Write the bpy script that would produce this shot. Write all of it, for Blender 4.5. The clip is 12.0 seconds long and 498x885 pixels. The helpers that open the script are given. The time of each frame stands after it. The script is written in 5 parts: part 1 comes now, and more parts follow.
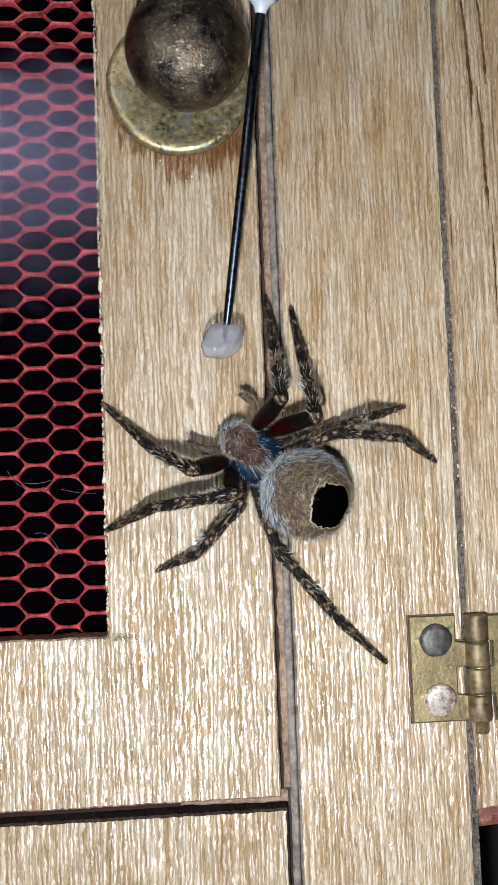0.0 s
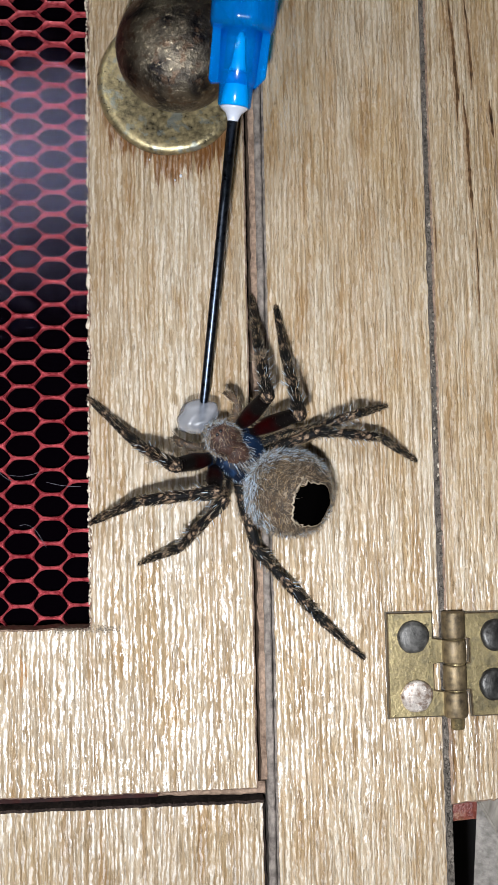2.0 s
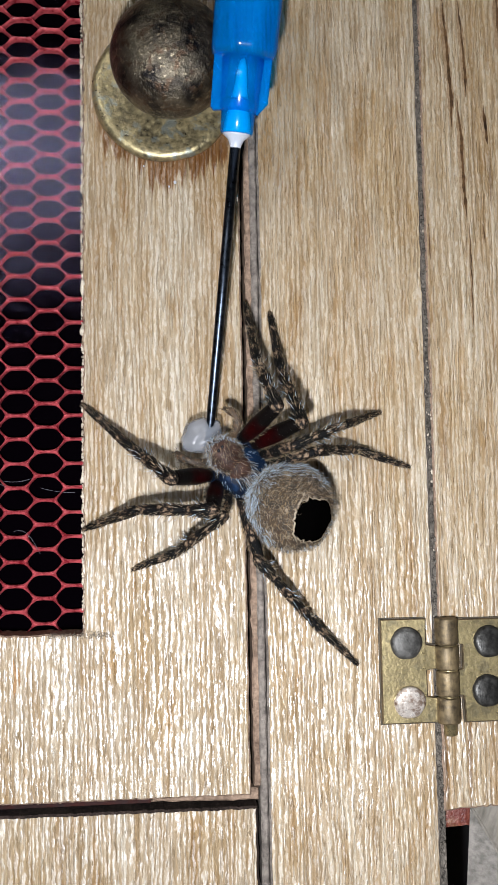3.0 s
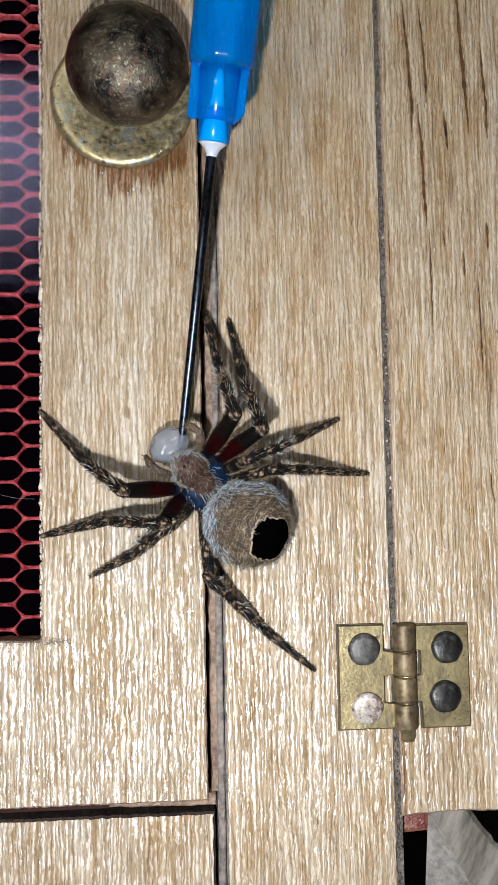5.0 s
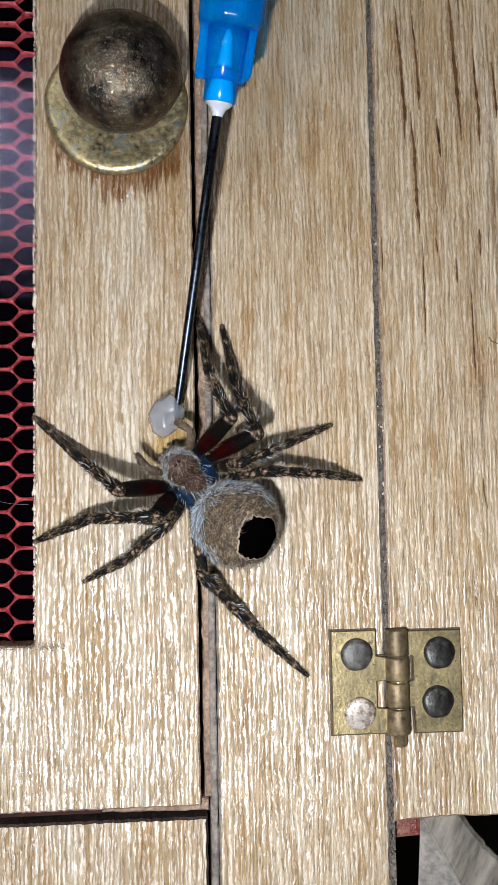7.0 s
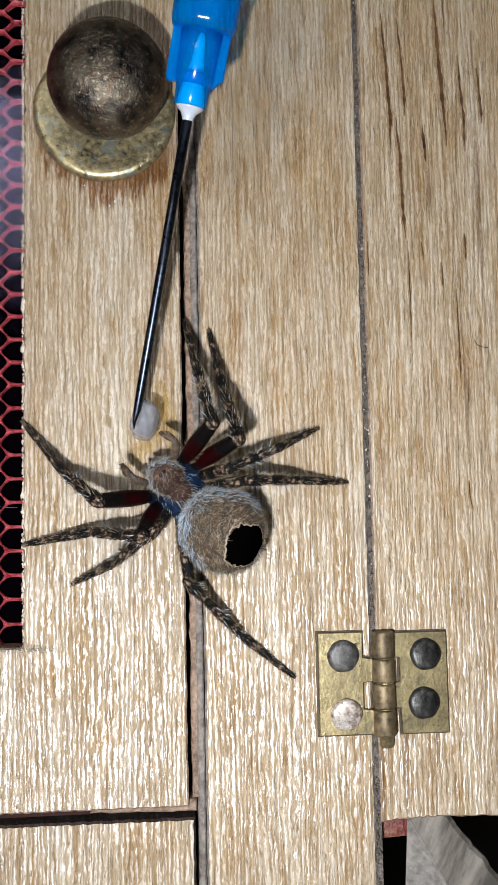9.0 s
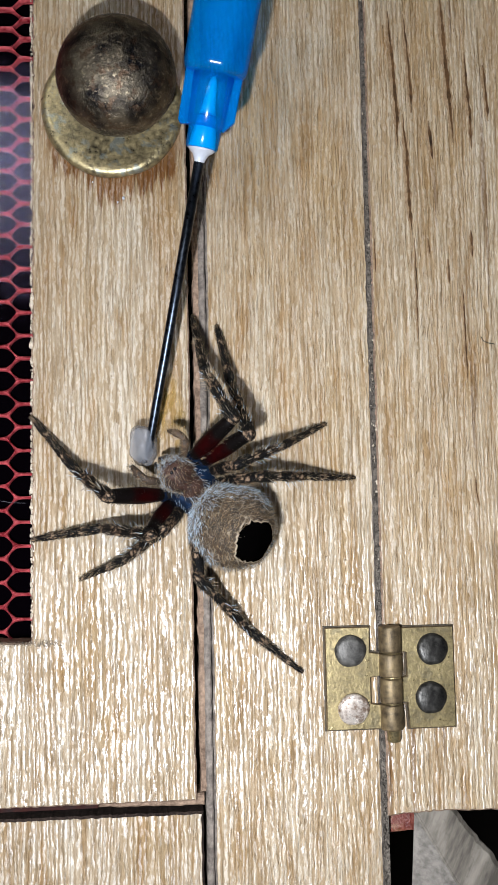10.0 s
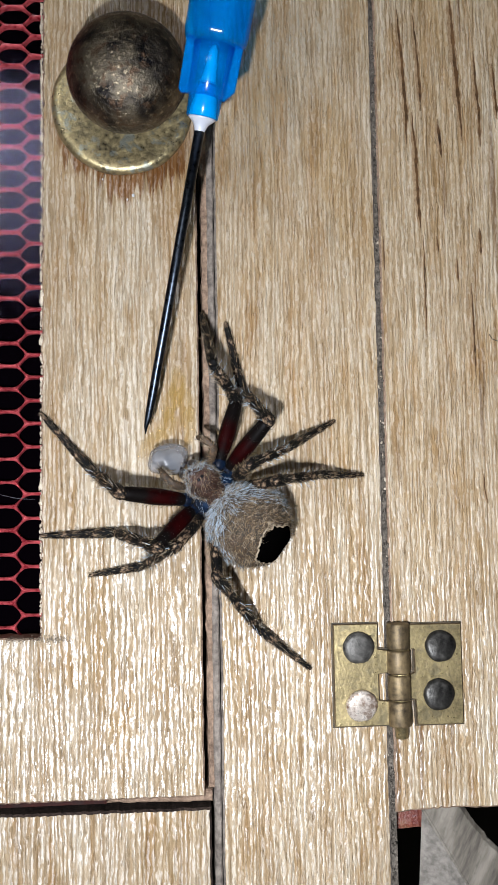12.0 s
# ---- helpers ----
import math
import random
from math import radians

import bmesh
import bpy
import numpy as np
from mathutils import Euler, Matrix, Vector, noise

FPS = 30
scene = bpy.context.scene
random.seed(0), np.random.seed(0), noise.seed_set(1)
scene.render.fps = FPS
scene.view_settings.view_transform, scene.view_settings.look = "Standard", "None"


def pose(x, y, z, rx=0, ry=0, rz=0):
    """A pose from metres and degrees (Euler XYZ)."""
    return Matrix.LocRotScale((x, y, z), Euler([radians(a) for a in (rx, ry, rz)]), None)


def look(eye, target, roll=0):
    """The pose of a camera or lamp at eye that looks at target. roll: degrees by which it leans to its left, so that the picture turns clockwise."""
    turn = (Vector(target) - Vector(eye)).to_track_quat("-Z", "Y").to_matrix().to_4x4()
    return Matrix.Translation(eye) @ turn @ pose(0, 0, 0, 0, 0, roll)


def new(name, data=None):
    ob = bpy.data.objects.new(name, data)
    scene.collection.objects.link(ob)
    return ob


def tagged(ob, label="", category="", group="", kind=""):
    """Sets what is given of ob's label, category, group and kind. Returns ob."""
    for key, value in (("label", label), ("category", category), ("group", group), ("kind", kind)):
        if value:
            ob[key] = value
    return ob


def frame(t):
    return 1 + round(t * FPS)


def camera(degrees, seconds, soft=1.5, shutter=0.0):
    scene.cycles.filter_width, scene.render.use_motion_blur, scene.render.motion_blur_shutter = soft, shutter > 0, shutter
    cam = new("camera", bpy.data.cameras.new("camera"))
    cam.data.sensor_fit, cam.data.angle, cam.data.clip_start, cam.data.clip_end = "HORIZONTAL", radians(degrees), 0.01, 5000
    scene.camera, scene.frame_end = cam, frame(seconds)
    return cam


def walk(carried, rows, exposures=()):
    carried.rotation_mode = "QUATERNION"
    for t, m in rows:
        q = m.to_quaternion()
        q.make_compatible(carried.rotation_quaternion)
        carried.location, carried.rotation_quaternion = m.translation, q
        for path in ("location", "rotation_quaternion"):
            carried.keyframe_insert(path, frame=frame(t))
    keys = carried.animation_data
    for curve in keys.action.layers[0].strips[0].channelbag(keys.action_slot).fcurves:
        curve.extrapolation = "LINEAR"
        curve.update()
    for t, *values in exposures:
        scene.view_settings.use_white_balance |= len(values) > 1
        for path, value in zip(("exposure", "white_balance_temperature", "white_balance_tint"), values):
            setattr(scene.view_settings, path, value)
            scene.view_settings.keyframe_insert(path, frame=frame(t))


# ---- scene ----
# Lengths below are millimetres; the boards' faces lie in the plane y = 0, and -y points out into the room.
MM = 0.001
cam = camera(29.0, 12.0, soft=0.9)


def aimed(eye, turn):
    """A camera pose from a place in mm and yaw, pitch and roll in degrees."""
    yaw, pitch = radians(turn[0]), radians(turn[1])
    ahead = Vector((-math.sin(yaw) * math.cos(pitch), math.cos(yaw) * math.cos(pitch), math.sin(pitch)))
    e = Vector(eye) * MM
    return look(e, e + ahead, turn[2])


PATH = [
    (0, (-10.74, -125.81, -11.83), (-5.321, 4.440, -2.026)),
    (0.5, (-9.64, -126.10, -12.45), (-5.491, 4.231, -1.580)),
    (1, (-10.85, -126.46, -12.85), (-5.404, 4.351, -1.292)),
    (1.5, (-10.07, -127.32, -12.52), (-5.293, 4.370, -1.138)),
    (2, (-9.11, -127.68, -12.72), (-5.507, 4.549, -1.108)),
    (2.5, (-9.25, -127.76, -12.37), (-5.379, 4.546, -1.073)),
    (3, (-8.31, -127.97, -12.07), (-5.523, 4.615, -1.036)),
    (3.5, (-7.78, -128.03, -12.58), (-5.629, 4.737, -1.018)),
    (3.7, (-7.31, -128.01, -12.54), (-5.595, 4.815, -1.055)),
    (5.3, (-1.99, -129.17, -10.35), (-5.146, 4.221, -1.055)),
    (5.5, (-2.39, -129.31, -10.49), (-4.920, 4.346, -1.063)),
    (6, (-1.44, -129.83, -10.10), (-5.098, 4.469, -1.016)),
    (6.5, (-1.41, -129.74, -10.39), (-5.348, 4.438, -1.027)),
    (7, (-1.50, -129.46, -10.12), (-5.363, 4.418, -1.019)),
    (9, (0.32, -130.63, -10.49), (-5.297, 4.717, -1.135)),
    (9.5, (-0.04, -130.64, -10.99), (-5.421, 4.623, -1.098)),
    (10, (-0.79, -131.01, -10.99), (-5.307, 4.671, -1.123)),
    (10.5, (0.08, -131.47, -10.32), (-5.329, 4.663, -1.144)),
    (11, (0.60, -131.66, -10.83), (-5.239, 4.755, -1.133)),
    (11.5, (-1.76, -131.14, -11.23), (-5.115, 4.661, -1.022)),
    (12, (-1.77, -131.16, -11.58), (-5.197, 4.740, -0.957)),
]
walk(cam, [(t, aimed(eye, turn)) for t, eye, turn in PATH])

# ---- light: a room at dusk with one window behind the camera, and the small white lamp held under the lens ----
world = bpy.data.worlds.new("night_room")
world.use_nodes = True
world.node_tree.nodes["Background"].inputs[0].default_value = (0.80, 0.90, 1.0, 1)
world.node_tree.nodes["Background"].inputs[1].default_value = 0.02
scene.world = world
lamp_data = bpy.data.lights.new("hand_lamp", "AREA")
lamp_data.shape, lamp_data.size, lamp_data.energy, lamp_data.color = "DISK", 0.005, 0.348, (0.93, 0.98, 1.065)
lamp = new("hand_lamp", lamp_data)
lamp.matrix_world = look((-0.016, -0.127, -0.033), (0.022, 0, -0.006))
scene.view_settings.exposure = 0.0


# ---- materials ----
def node_material(name):
    m = bpy.data.materials.new(name)
    m.use_nodes = True
    tree = m.node_tree
    return m, tree, tree.nodes["Principled BSDF"]


def add(tree, kind, **values):
    n = tree.nodes.new(kind)
    for key, value in values.items():
        n.inputs[key.replace("_", " ")].default_value = value
    return n


def ramp(tree, source, stops):
    n = tree.nodes.new("ShaderNodeValToRGB")
    while len(n.color_ramp.elements) < len(stops):
        n.color_ramp.elements.new(0.5)
    for e, (at, c) in zip(n.color_ramp.elements, stops):
        e.position, e.color = at, (*c, 1) if len(c) == 3 else c
    tree.links.new(source, n.inputs[0])
    return n.outputs[0]


def grey(v):
    return (v, v, v)


def coords(tree, scale, shift=None):
    """Object coordinates stretched by scale, in units of 1 / metre; shift: an output added to them."""
    c = tree.nodes.new("ShaderNodeTexCoord")
    m = tree.nodes.new("ShaderNodeMapping")
    m.inputs["Scale"].default_value = scale
    source = c.outputs["Object"]
    if shift is not None:
        v = tree.nodes.new("ShaderNodeVectorMath")
        tree.links.new(source, v.inputs[0])
        tree.links.new(shift, v.inputs[1])
        source = v.outputs[0]
    tree.links.new(source, m.inputs[0])
    return m.outputs[0]


def noise_of(tree, vector, detail=3.0, scale=1.0, rough=0.55, distortion=0.0):
    n = add(tree, "ShaderNodeTexNoise", Scale=scale, Detail=detail, Roughness=rough, Distortion=distortion)
    tree.links.new(vector, n.inputs["Vector"])
    return n.outputs["Fac"]


def mix(tree, fac, a, b, mode="MIX"):
    n = tree.nodes.new("ShaderNodeMix")
    n.data_type, n.blend_type = "RGBA", mode
    for value, at in ((fac, 0), (a, 6), (b, 7)):
        if isinstance(value, (float, int)):
            n.inputs[at].default_value = value
        elif isinstance(value, tuple):
            n.inputs[at].default_value = (*value, 1)
        else:
            tree.links.new(value, n.inputs[at])
    return n.outputs[2]


def maths(tree, op, a, b=0.0):
    n = tree.nodes.new("ShaderNodeMath")
    n.operation = op
    for value, at in ((a, 0), (b, 1)):
        if isinstance(value, (float, int)):
            n.inputs[at].default_value = value
        else:
            tree.links.new(value, n.inputs[at])
    return n.outputs[0]


def bump(tree, shader, height, strength, distance):
    n = add(tree, "ShaderNodeBump", Strength=strength, Distance=distance)
    tree.links.new(height, n.inputs["Height"])
    tree.links.new(n.outputs[0], shader.inputs["Normal"])


def wood(name, streaks=0.0, stain=False, tone=1.0, gloss=0.27, warm=0.0):
    """Pale straight-grained timber with its grain along z; streaks: how many long dark grain lines it has; warm: a redder board."""
    m, tree, s = node_material(name)
    info = tree.nodes.new("ShaderNodeObjectInfo")
    off = tree.nodes.new("ShaderNodeCombineXYZ")
    tree.links.new(maths(tree, "MULTIPLY", info.outputs["Random"], 0.7), off.inputs[0])
    tree.links.new(maths(tree, "MULTIPLY", info.outputs["Random"], 1.9), off.inputs[2])
    shift = off.outputs[0]
    fine = noise_of(tree, coords(tree, (1750, 300, 125), shift), 3, 1, 0.55, 0.5)
    hair = noise_of(tree, coords(tree, (3600, 500, 330), shift), 3, 1, 0.65, 0.5)
    band = noise_of(tree, coords(tree, (260, 200, 8), shift), 3, 1, 0.5)
    wide = noise_of(tree, coords(tree, (60, 70, 16), shift), 3)
    c0 = tree.nodes.new("ShaderNodeTexCoord")
    sep0 = tree.nodes.new("ShaderNodeSeparateXYZ")
    tree.links.new(c0.outputs["Object"], sep0.inputs[0])
    slow = noise_of(tree, coords(tree, (230, 200, 22), shift), 3, 1, 0.5)
    quick = noise_of(tree, coords(tree, (1000, 300, 420), shift), 2, 1, 0.5)
    jag = noise_of(tree, coords(tree, (2600, 900, 1150), shift), 2, 1, 0.5)
    phase = maths(tree, "ADD", maths(tree, "MULTIPLY", slow, 34.0), maths(tree, "MULTIPLY", quick, 8.0))
    phase = maths(tree, "ADD", phase, maths(tree, "MULTIPLY", jag, 3.6))
    ridge = maths(tree, "SINE", maths(tree, "ADD", maths(tree, "MULTIPLY", sep0.outputs[0], 8600.0), phase))
    fade = noise_of(tree, coords(tree, (900, 300, 75), shift), 3, 1, 0.6)
    slot = noise_of(tree, coords(tree, (2450, 600, 120), shift), 3, 1, 0.62, 0.6)
    grit = noise_of(tree, coords(tree, (3600, 3600, 2000), shift), 2)
    bead = noise_of(tree, coords(tree, (1400, 900, 620), shift), 3, 1, 0.62, 0.5)
    base = ramp(tree, fine, [(0.35, (0.335, 0.256, 0.166)), (0.44, (0.410, 0.330, 0.230)), (0.54, (0.460, 0.382, 0.282)), (0.66, (0.500, 0.425, 0.325))])
    base = mix(tree, 0.7, base, ramp(tree, band, [(0.34, (0.74, 0.64, 0.52)), (0.55, grey(0.95)), (0.7, grey(1.0))]), "MULTIPLY")
    base = mix(tree, 0.6, base, ramp(tree, wide, [(0.3, (0.80, 0.75, 0.68)), (0.65, grey(1.0))]), "MULTIPLY")
    blotch = noise_of(tree, coords(tree, (520, 300, 75), shift), 4, 1, 0.6, 0.8)
    base = mix(tree, ramp(tree, blotch, [(0.54, grey(0.0)), (0.68, grey(0.8))]), base, (0.80, 0.66, 0.48), "MULTIPLY")
    cloud = noise_of(tree, coords(tree, (170, 120, 42), shift), 4, 1, 0.6, 0.5)
    base = mix(tree, ramp(tree, cloud, [(0.46, grey(0.0)), (0.66, grey(0.9))]), base, (0.86, 0.76, 0.60), "MULTIPLY")
    base = mix(tree, ramp(tree, cloud, [(0.32, grey(0.75)), (0.46, grey(0.0))]), base, (1.06, 1.10, 1.15), "MULTIPLY")
    line = maths(tree, "MULTIPLY", ramp(tree, maths(tree, "ADD", maths(tree, "MULTIPLY", ridge, 0.5), 0.5), [(0.10, grey(1.0)), (0.34, grey(0.0))]), ramp(tree, fade, [(0.34, grey(0.15)), (0.58, grey(1.0))]))
    base = mix(tree, maths(tree, "MULTIPLY", line, 0.40), base, (0.17, 0.105, 0.052))
    groove = ramp(tree, slot, [(0.33, grey(1.0)), (0.40, grey(0.5)), (0.455, grey(0.0))])
    groove = maths(tree, "MAXIMUM", groove, ramp(tree, hair, [(0.34, grey(0.95)), (0.41, grey(0.0))]))
    groove = maths(tree, "MULTIPLY", groove, ramp(tree, grit, [(0.35, grey(0.55)), (0.6, grey(1.0))]))
    holes = maths(tree, "SUBTRACT", 1.0, groove)
    base = mix(tree, maths(tree, "MULTIPLY", groove, 0.36), base, (0.165, 0.100, 0.043))
    if streaks:
        long = noise_of(tree, coords(tree, (560, 200, 17), shift), 2, 1, 0.5, 0.15)
        base = mix(tree, ramp(tree, long, [(0.315, grey(streaks)), (0.36, grey(0.0))]), base, (0.11, 0.052, 0.018))
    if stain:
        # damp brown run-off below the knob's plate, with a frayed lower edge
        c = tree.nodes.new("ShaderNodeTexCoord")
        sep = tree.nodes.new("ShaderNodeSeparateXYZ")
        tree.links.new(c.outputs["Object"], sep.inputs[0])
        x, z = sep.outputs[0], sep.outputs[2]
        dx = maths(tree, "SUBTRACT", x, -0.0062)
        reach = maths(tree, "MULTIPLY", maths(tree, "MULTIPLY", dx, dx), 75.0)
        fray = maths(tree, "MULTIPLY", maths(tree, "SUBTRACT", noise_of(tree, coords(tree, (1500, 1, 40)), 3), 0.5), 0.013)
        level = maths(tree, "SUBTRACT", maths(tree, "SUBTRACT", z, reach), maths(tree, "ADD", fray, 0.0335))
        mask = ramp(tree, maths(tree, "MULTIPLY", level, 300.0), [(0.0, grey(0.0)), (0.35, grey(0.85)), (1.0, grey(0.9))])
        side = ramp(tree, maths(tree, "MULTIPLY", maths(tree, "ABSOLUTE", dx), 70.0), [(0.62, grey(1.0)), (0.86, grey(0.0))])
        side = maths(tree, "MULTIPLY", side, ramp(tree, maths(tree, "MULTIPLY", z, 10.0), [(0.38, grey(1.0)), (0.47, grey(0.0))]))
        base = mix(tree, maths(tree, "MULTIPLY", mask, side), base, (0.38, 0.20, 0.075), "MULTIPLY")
    base = mix(tree, 1.0, base, (tone * (1 + warm), tone, tone * (1 - 1.6 * warm)), "MULTIPLY")
    tree.links.new(base, s.inputs["Base Color"])
    dull = maths(tree, "MAXIMUM", ramp(tree, groove, [(0.0, grey(gloss)), (0.6, grey(0.6))]), ramp(tree, bead, [(0.44, grey(0.6)), (0.54, grey(gloss))]))
    dull = maths(tree, "MAXIMUM", dull, maths(tree, "MULTIPLY", line, 0.62))
    tree.links.new(dull, s.inputs["Roughness"])
    crest = ramp(tree, maths(tree, "ADD", maths(tree, "MULTIPLY", ridge, 0.5), 0.5), [(0.30, grey(0.0)), (0.55, grey(1.0))])
    worn = maths(tree, "SUBTRACT", 1.0, maths(tree, "MAXIMUM", groove, ramp(tree, bead, [(0.40, grey(0.9)), (0.52, grey(0.0))])))
    tree.links.new(maths(tree, "MULTIPLY", crest, worn), s.inputs["Specular IOR Level"])
    s.inputs["IOR"].default_value = 1.78
    rise = maths(tree, "ADD", maths(tree, "ADD", maths(tree, "MULTIPLY", fine, 0.7), maths(tree, "MULTIPLY", ridge, 0.10)), maths(tree, "MULTIPLY", grit, 0.35))
    rise = maths(tree, "ADD", rise, maths(tree, "ADD", maths(tree, "MULTIPLY", holes, 0.5), maths(tree, "MULTIPLY", bead, 0.4)))
    # the fibres rise out of the face at a small angle
    rise = maths(tree, "ADD", rise, maths(tree, "MULTIPLY", sep0.outputs[2], -480.0))
    rise = maths(tree, "ADD", rise, maths(tree, "MULTIPLY", sep0.outputs[0], 300.0))
    bump(tree, s, rise, 1.0, 0.00019)
    return m


def mottled(name, dark, light, size, rough=(0.4, 0.7), metallic=0.0, relief=0.0, detail=4.0, low=0.35, high=0.65, third=None):
    """A surface mottled between two colours (third: rarer patches) at size mm, with relief in mm."""
    m, tree, s = node_material(name)
    n = noise_of(tree, coords(tree, (1000 / size,) * 3), detail, 1, 0.6)
    n2 = noise_of(tree, coords(tree, (180 / size,) * 3), 2)
    c = mix(tree, 0.35, ramp(tree, n, [(low, dark), (high, light)]), ramp(tree, n2, [(0.35, dark), (0.65, light)]))
    if third:
        n3 = noise_of(tree, coords(tree, (420 / size,) * 3, None), 4)
        c = mix(tree, ramp(tree, n3, [(0.54, grey(0.0)), (0.64, grey(0.85))]), c, third)
    tree.links.new(c, s.inputs["Base Color"])
    tree.links.new(ramp(tree, n, [(0.3, grey(rough[0])), (0.7, grey(rough[1]))]), s.inputs["Roughness"])
    s.inputs["Metallic"].default_value = metallic
    if relief:
        bump(tree, s, n, 1.0, relief * MM)
    return m


def plain(name, colour, rough, metallic=0.0, **more):
    m, tree, s = node_material(name)
    s.inputs["Base Color"].default_value = (*colour, 1)
    s.inputs["Roughness"].default_value = rough
    s.inputs["Metallic"].default_value = metallic
    for key, value in more.items():
        s.inputs[key.replace("_", " ")].default_value = value
    return m


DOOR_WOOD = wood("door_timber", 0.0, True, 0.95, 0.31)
STILE_WOOD = wood("stile_timber", 0.25, False, 0.96, 0.30, 0.02)
SIDE_WOOD = wood("side_timber", 0.6, False, 0.93, 0.30, 0.035)
RUST_LINE = mottled("rusty_grain", (0.17, 0.085, 0.035), (0.36, 0.22, 0.11), 0.6, (0.6, 0.8))
GRAIN_HALO = mottled("brown_grain_edge", (0.15, 0.088, 0.042), (0.33, 0.235, 0.145), 0.5, (0.6, 0.8))
GRAIN_LINE = mottled("dark_grain_line", (0.012, 0.006, 0.003), (0.12, 0.060, 0.023), 0.9, (0.6, 0.8))
LOWER_WOOD = wood("lower_timber", 0.2, False, 0.92, 0.44)
EDGE_WOOD = mottled("sawn_edge", (0.105, 0.068, 0.047), (0.34, 0.237, 0.168), 0.6, (0.7, 0.9), 0, 0.25)
GROOVE = mottled("dark_groove", (0.018, 0.015, 0.012), (0.20, 0.172, 0.142), 0.5, (0.7, 0.9), 0, 0.25)
# the drawer's sawn edge, with the shade of the gap put into its colour
SHADED_EDGE = mottled("shaded_sawn_edge", (0.010, 0.007, 0.006), (0.055, 0.038, 0.030), 0.5, (0.8, 0.95), 0, 0.2)
SMUDGE = mottled("dark_smudge", (0.06, 0.048, 0.036), (0.20, 0.16, 0.12), 0.4, (0.7, 0.9))
GREY_EDGE = mottled("grey_sawn_edge", (0.075, 0.062, 0.053), (0.27, 0.23, 0.195), 0.8, (0.7, 0.9), 0, 0.25)


def weathered():
    """Grey old timber; its grain runs along the leaning batten."""
    m, tree, s = node_material("weathered_timber")
    c = tree.nodes.new("ShaderNodeTexCoord")
    lean = tree.nodes.new("ShaderNodeMapping")
    lean.inputs["Rotation"].default_value = (0, radians(-33), 0)
    tree.links.new(c.outputs["Object"], lean.inputs[0])
    m2 = tree.nodes.new("ShaderNodeMapping")
    m2.inputs["Scale"].default_value = (420, 300, 40)
    tree.links.new(lean.outputs[0], m2.inputs[0])
    n = noise_of(tree, m2.outputs[0], 4, 1, 0.65)
    spots = noise_of(tree, coords(tree, (900, 900, 900)), 4)
    c = ramp(tree, n, [(0.36, (0.066, 0.057, 0.045)), (0.48, (0.145, 0.126, 0.102)), (0.64, (0.25, 0.222, 0.184))])
    c = mix(tree, ramp(tree, spots, [(0.56, grey(0.0)), (0.70, grey(0.35))]), c, (0.06, 0.052, 0.044))
    tree.links.new(c, s.inputs["Base Color"])
    s.inputs["Roughness"].default_value = 0.65
    bump(tree, s, n, 1.0, 0.0002)
    return m


GREY_WOOD = weathered()
# paler grey for the batten's left facet: wear, plus lamplight put into the colour
LIT_GREY_FACE = mottled("worn_lit_face", (0.10, 0.089, 0.076), (0.29, 0.262, 0.228), 0.9, (0.5, 0.7), 0, 0.08)
FIBRE = mottled("wood_fibre", (0.30, 0.24, 0.17), (0.62, 0.54, 0.43), 0.6, (0.6, 0.8))
BRICK_RED = mottled("red_brown_block", (0.075, 0.007, 0.006), (0.18, 0.048, 0.028), 0.9, (0.3, 0.6), 0, 0.4, 5, 0.35, 0.65, (0.21, 0.105, 0.055))
RAIL_RED = mottled("dark_red_rail", (0.006, 0.002, 0.002), (0.032, 0.008, 0.006), 1.6, (0.5, 0.8), 0, 0.1)
# for the back board: the shade inside the box, put in as near-black colour
SHADED_INSIDE = plain("shaded_inside", (0.005, 0.004, 0.004), 0.95)
MESH_RED = mottled("red_netting", (0.15, 0.007, 0.013), (0.60, 0.105, 0.115), 0.7, (0.18, 0.5), 0, 0.18, 4, 0.38, 0.68)


def clear_film():
    """Clear glossy plastic film with slight waves: a thin sheet that lets light through and mirrors a little."""
    m, tree, s = node_material("clear_film")
    wave = noise_of(tree, coords(tree, (210, 150, 170)), 3, 1, 0.55, 0.6)
    rise = add(tree, "ShaderNodeBump", Strength=1.0, Distance=0.00009)
    tree.links.new(wave, rise.inputs["Height"])
    gloss = add(tree, "ShaderNodeBsdfGlossy", Color=(0.58, 0.57, 0.92, 1))
    tree.links.new(ramp(tree, wave, [(0.35, grey(0.045)), (0.65, grey(0.075))]), gloss.inputs["Roughness"])
    tree.links.new(rise.outputs[0], gloss.inputs["Normal"])
    clear = tree.nodes.new("ShaderNodeBsdfTransparent")
    both = tree.nodes.new("ShaderNodeMixShader")
    both.inputs[0].default_value = 0.029
    tree.links.new(clear.outputs[0], both.inputs[1])
    tree.links.new(gloss.outputs[0], both.inputs[2])
    tree.links.new(both.outputs[0], tree.nodes["Material Output"].inputs["Surface"])
    return m


CLEAR_FILM = clear_film()
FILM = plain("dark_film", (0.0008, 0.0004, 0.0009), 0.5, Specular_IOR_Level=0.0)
BRONZE = mottled("aged_bronze", (0.012, 0.011, 0.012), (0.46, 0.38, 0.26), 0.6, (0.50, 0.28), 0.95, 0.2, 9, 0.54, 0.76, (0.085, 0.053, 0.033))
PLATE_BRASS = mottled("tarnished_brass", (0.060, 0.052, 0.036), (0.52, 0.42, 0.22), 0.7, (0.24, 0.5), 0.75, 0.12, 10, 0.32, 0.66, (0.27, 0.29, 0.25))
